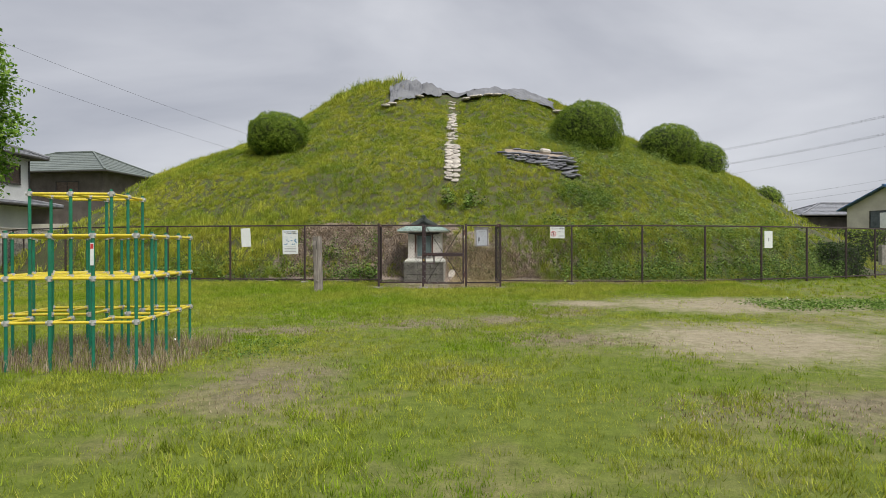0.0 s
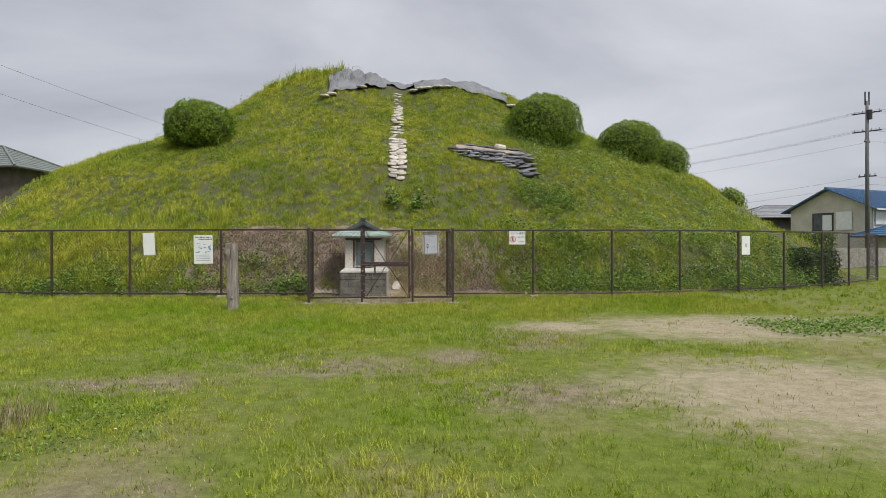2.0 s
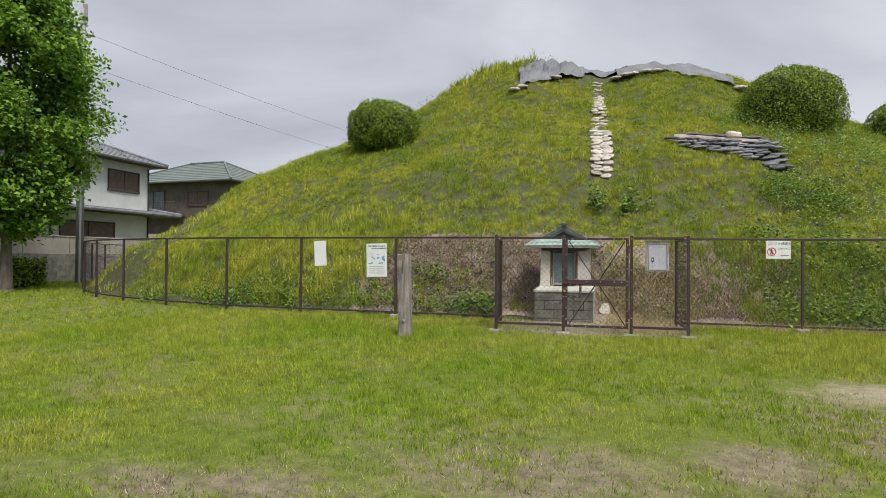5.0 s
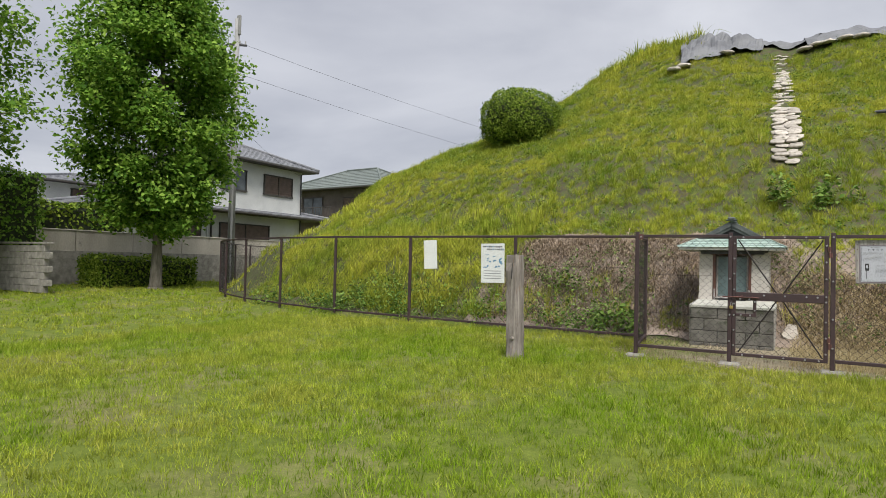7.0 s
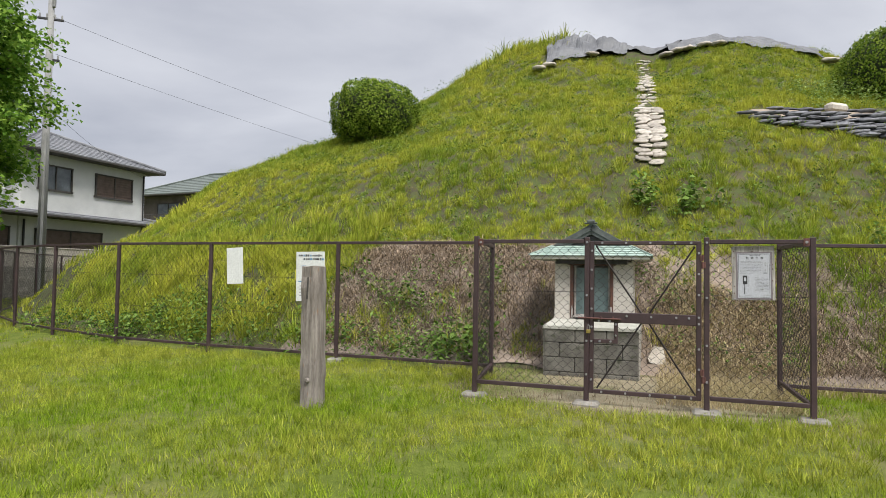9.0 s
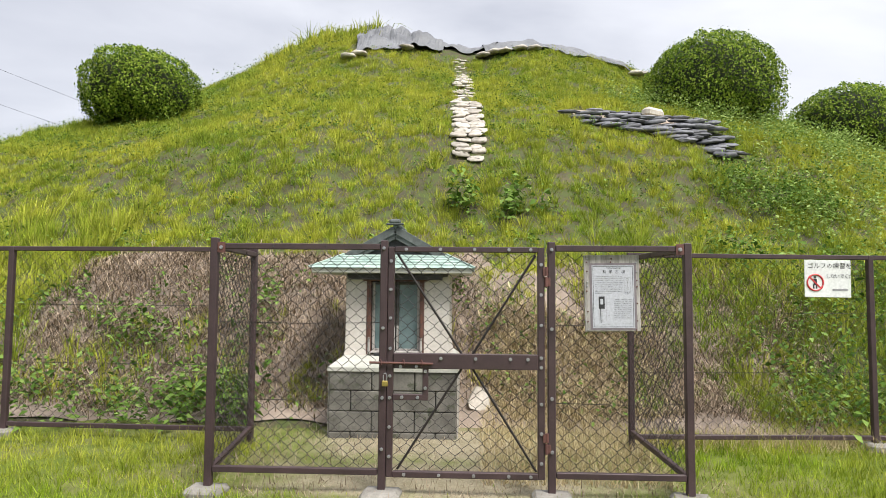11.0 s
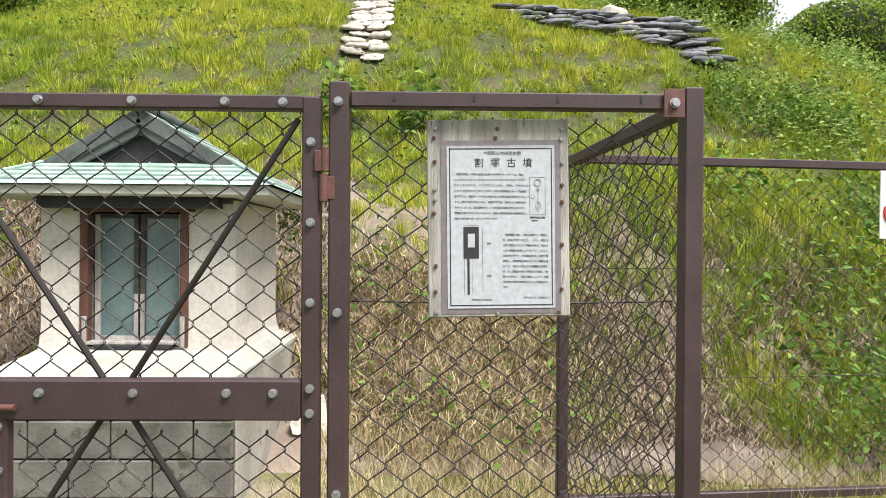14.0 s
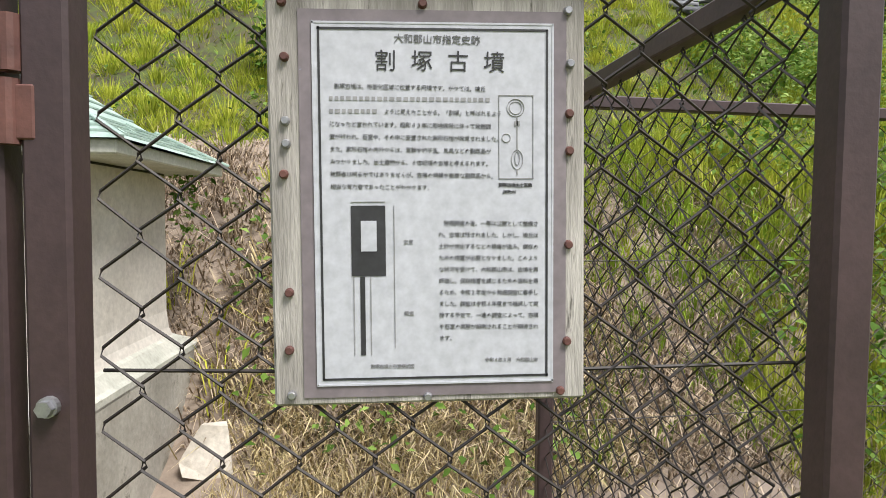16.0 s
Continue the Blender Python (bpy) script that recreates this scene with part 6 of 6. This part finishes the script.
def gable_house(at, turn, w, d, eave, rise, label, wall_m, roof_m):
    """A house whose gable wall faces -x, ridge along x."""
    th = thing("house", at, label, "house", "houses round the park", turn=turn)
    part("wall", Geo().box((0, 0, eave / 2), (w, d, eave), None, 0.02), wall_m, th)
    for sx in (-1, 1):
        x = sx * w / 2
        g = Geo()
        g.add([(x, -d / 2, eave), (x, d / 2, eave), (x, 0, eave + rise), (x - sx * 0.2, -d / 2, eave), (x - sx * 0.2, d / 2, eave), (x - sx * 0.2, 0, eave + rise)], [(0, 1, 2), (3, 5, 4), (0, 3, 4, 1), (1, 4, 5, 2), (2, 5, 3, 0)])
        part("gable_wall", g, wall_m, th)
    root = part("roof", Geo().beam((-w / 2 - 0.6, 0, eave + rise + 0.16), (w / 2 + 0.6, 0, eave + rise + 0.16), 0.3, 0.22, 0.05), roof_m, th)
    n = 9
    for sy in (-1, 1):
        g = Geo()
        for i in range(n):
            a, b = i / n, (i + 1) / n
            ya, yb = sy * (d / 2 + 0.7) * (1 - a), sy * (d / 2 + 0.7) * (1 - b)
            sl = rise / (d / 2)
            za, zb_ = eave + rise - sl * abs(ya) + 0.16, eave + rise - sl * abs(yb) + 0.10
            x0, x1 = -w / 2 - 0.6, w / 2 + 0.6
            g.add([(x0, ya, za - 0.1), (x1, ya, za - 0.1), (x1, ya, za), (x0, ya, za), (x1, yb, zb_), (x0, yb, zb_), (x0, yb, zb_ - 0.1), (x1, yb, zb_ - 0.1)], [(0, 1, 2, 3), (3, 2, 4, 5), (0, 6, 7, 1), (0, 3, 5, 6), (1, 7, 4, 2)])
        part("roof_tiles", g, roof_m, root)
        for i in range(int(w / 0.45)):
            x = -w / 2 - 0.4 + i * 0.45
            part("tile_rib", Geo().beam((x, sy * (d / 2 + 0.66), eave - rise * 1.4 / d + 0.22), (x, 0, eave + rise + 0.17), 0.10, 0.07, 0.02), roof_m, root)
    return th


h4 = gable_house((47.3, 48.7, 0), 25, 13.0, 8.0, 5.0, 1.9, "cream two-storey house with glazed blue tile roofs", M_CREAM, M_ROOFBLUE)
house_window(h4, (-6.5, 0.6, 3.75), 2.0, 1.7, "-x")
part("sun_screen", Geo().box((-6.62, -1.5, 3.8), (0.06, 1.5, 1.75), None, 0.01), M_SIGN, h4)
part("sun_screen", Geo().box((-6.66, 0.1, 3.65), (0.06, 0.9, 1.5), None, 0.01), M_SIGN, h4)
part("sun_screen", Geo().box((-5.2, -4.1, 4.0), (1.9, 0.06, 1.3), None, 0.01), M_SIGN, h4)
house_window(h4, (-1.9, -4.0, 3.8), 3.4, 1.5, "-y")
house_window(h4, (3.2, -4.0, 3.8), 2.0, 1.5, "-y")
part("gutter", Geo().box((0, -4.75, 4.72), (14.2, 0.12, 0.12), None, 0.02), M_SIGN, h4)
part("downpipe", Geo().tube([(-6.4, -4.08, 4.7), (-6.4, -4.08, 0.2)], 0.05, 8), M_SIGN, h4)
hip_roof(h4, -8.4, 5.6, -7.2, -4.0, 2.25, 0.95, 0.6, M_ROOFBLUE, 5, "lower_roof")
part("porch_wall", Geo().box((-1.2, -5.5, 1.1), (12.6, 2.8, 2.2), None, 0.02), M_CREAM, h4)
h5 = thing("house", (44.0, 58.0, 0), "low grey-roofed house beyond the mound", "house", "houses round the park")
part("wall", Geo().box((0, 0, 2.2), (12, 7, 4.4), None, 0.02), M_BROWNWALL, h5)
hip_roof(h5, -6, 6, -3.5, 3.5, 4.6, 1.5, 0.7, M_ROOFTILE, 8)
h6 = gable_house((62.0, 52.0, 0), -30, 9.0, 7.0, 5.8, 2.0, "cream house with a blue tiled roof at the park's corner", M_CREAM, M_ROOFTILE)
far_wall = thing("boundary_wall", (34.0, 27.0, 0), "low grey concrete wall and shutter by the street", "wall", kind="structure", turn=35)
part("panel", Geo().box((0, 0, 0.6), (22, 0.2, 1.2), None, 0.02), M_CONC, far_wall)

# ---- poles and cables ----
def utility_pole(at, height, label, arms, material=None):
    th = thing("utility_pole", at, label, "utility pole", "poles along the streets")
    part("pole", Geo().tube([(0, 0, -0.2), (0, 0, height)], 0.17, 14, True, 0.105), material or M_POLE, th, smooth=True)
    for z, w, turn in arms:
        m = pose(0, 0, 0, 0, 0, turn).to_3x3()
        arm = part("crossarm", Geo().box((0, 0, z), (w, 0.08, 0.08), m, 0.008), M_BLACK, th)
        for k in (-0.42, -0.15, 0.15, 0.42):
            p = m @ Vector((k * w, 0, 0))
            part("insulator", Geo().tube([(p.x, p.y, z + 0.04), (p.x, p.y, z + 0.2)], 0.04, 8, True, 0.025), M_POLE, arm)
    return th


lp = utility_pole((-21.7, 11.0, 0), 12.2, "grey concrete utility pole behind the fence", [(11.0, 0.9, 40), (9.4, 0.7, 40)])
part("bracket", Geo().box((0.1, 0, 11.9), (0.22, 0.10, 0.9), None, 0.02), M_POLE, lp)
part("cable_guard", Geo().tube([(0.15, -0.15, 0), (0.14, -0.12, 6.5)], 0.05, 8), M_POLE, lp)
rp = utility_pole((35.0, 31.8, 0), 12.3, "grey concrete utility pole beside a blue-roofed house", [(11.4, 1.9, -50), (10.0, 1.9, -50), (6.6, 1.2, -50), (9.2, 0.8, 30)], M_DARKPOLE)
part("pole_top", Geo().tube([(-0.15, 0, 12.0), (-0.15, 0, 13.0)], 0.05, 8).tube([(0.15, 0, 12.0), (0.15, 0, 13.0)], 0.05, 8), M_BLACK, rp)
part("transformer", Geo().tube([(0.1, -0.1, 10.9), (0.1, -0.1, 11.6)], 0.2, 12), M_BLACK, rp)


def cable(a, b, sag, label, r=0.0065):
    a, b = Vector(a), Vector(b)
    pts_ = []
    for i in range(17):
        t = i / 16
        p = a.lerp(b, t)
        p.z -= sag * 4 * t * (1 - t)
        pts_.append(p)
    single("overhead_cable", Geo().tube(pts_, r, 5, False), M_BLACK, label, "cable", "overhead cables")


for dz, k in ((11.55, -0.7), (11.55, 0.0), (11.55, 0.7), (10.15, -0.7), (10.15, 0.1), (10.15, 0.7), (9.2, 0.2)):
    cable((35 + k * 0.65, 31.8 - k * 0.75, dz), (6 + k * 0.6, 64 + k, dz - 1.2), 1.0, "thin black overhead cable running past the mound")
    cable((35 + k * 0.65, 31.8 - k * 0.75, dz), (75 + k * 0.6, 22 - k, dz + 0.6), 1.0, "thin black overhead cable above the houses")
for dz in (6.6, 6.0):
    cable((35, 31.8, dz), (10, 60, dz - 1.5), 0.8, "low overhead cable running behind the mound")
    cable((35, 31.8, dz), (70, 24, dz), 0.8, "low overhead cable above the street")
for k, dz in enumerate((11.1, 9.6)):
    cable((-21.6 + 0.2 * k, 11.0, dz), (-4.0 + k, 60 + k, dz - 1.5 - 0.2 * k), 1.2, "thin overhead cable running behind the mound")
cable((-21.7, 11.0, 7.6), (-26.4, 20.7, 6.4), 0.3, "service cable to the pale house")
cable((-21.7, 11.0, 9.8), (-45.0, -20.0, 9.4), 0.9, "thin overhead cable along the lane")

# ---- far hill ----
g = Geo()
for i in range(41):
    a = radians(-30 + i * 2.2)
    d = 420
    hgt = 16 + 12 * math.sin(i * 0.33 + 1) + 5 * math.sin(i * 0.9)
    x, y = -d * math.cos(a), d * math.sin(a) + 40
    g.v += [(x, y, -5), (x * 0.99, y * 0.99, hgt * 0.6), (x * 1.04, y * 1.04, hgt), (x * 1.2, y * 1.2, -5)]
for i in range(40):
    for j in range(3):
        a = i * 4 + j
        g.f.append((a, a + 4, a + 5, a + 1))
single("backdrop_hill", g, M_HILL, "low wooded hills on the horizon", "hill", kind="structure", smooth=True)
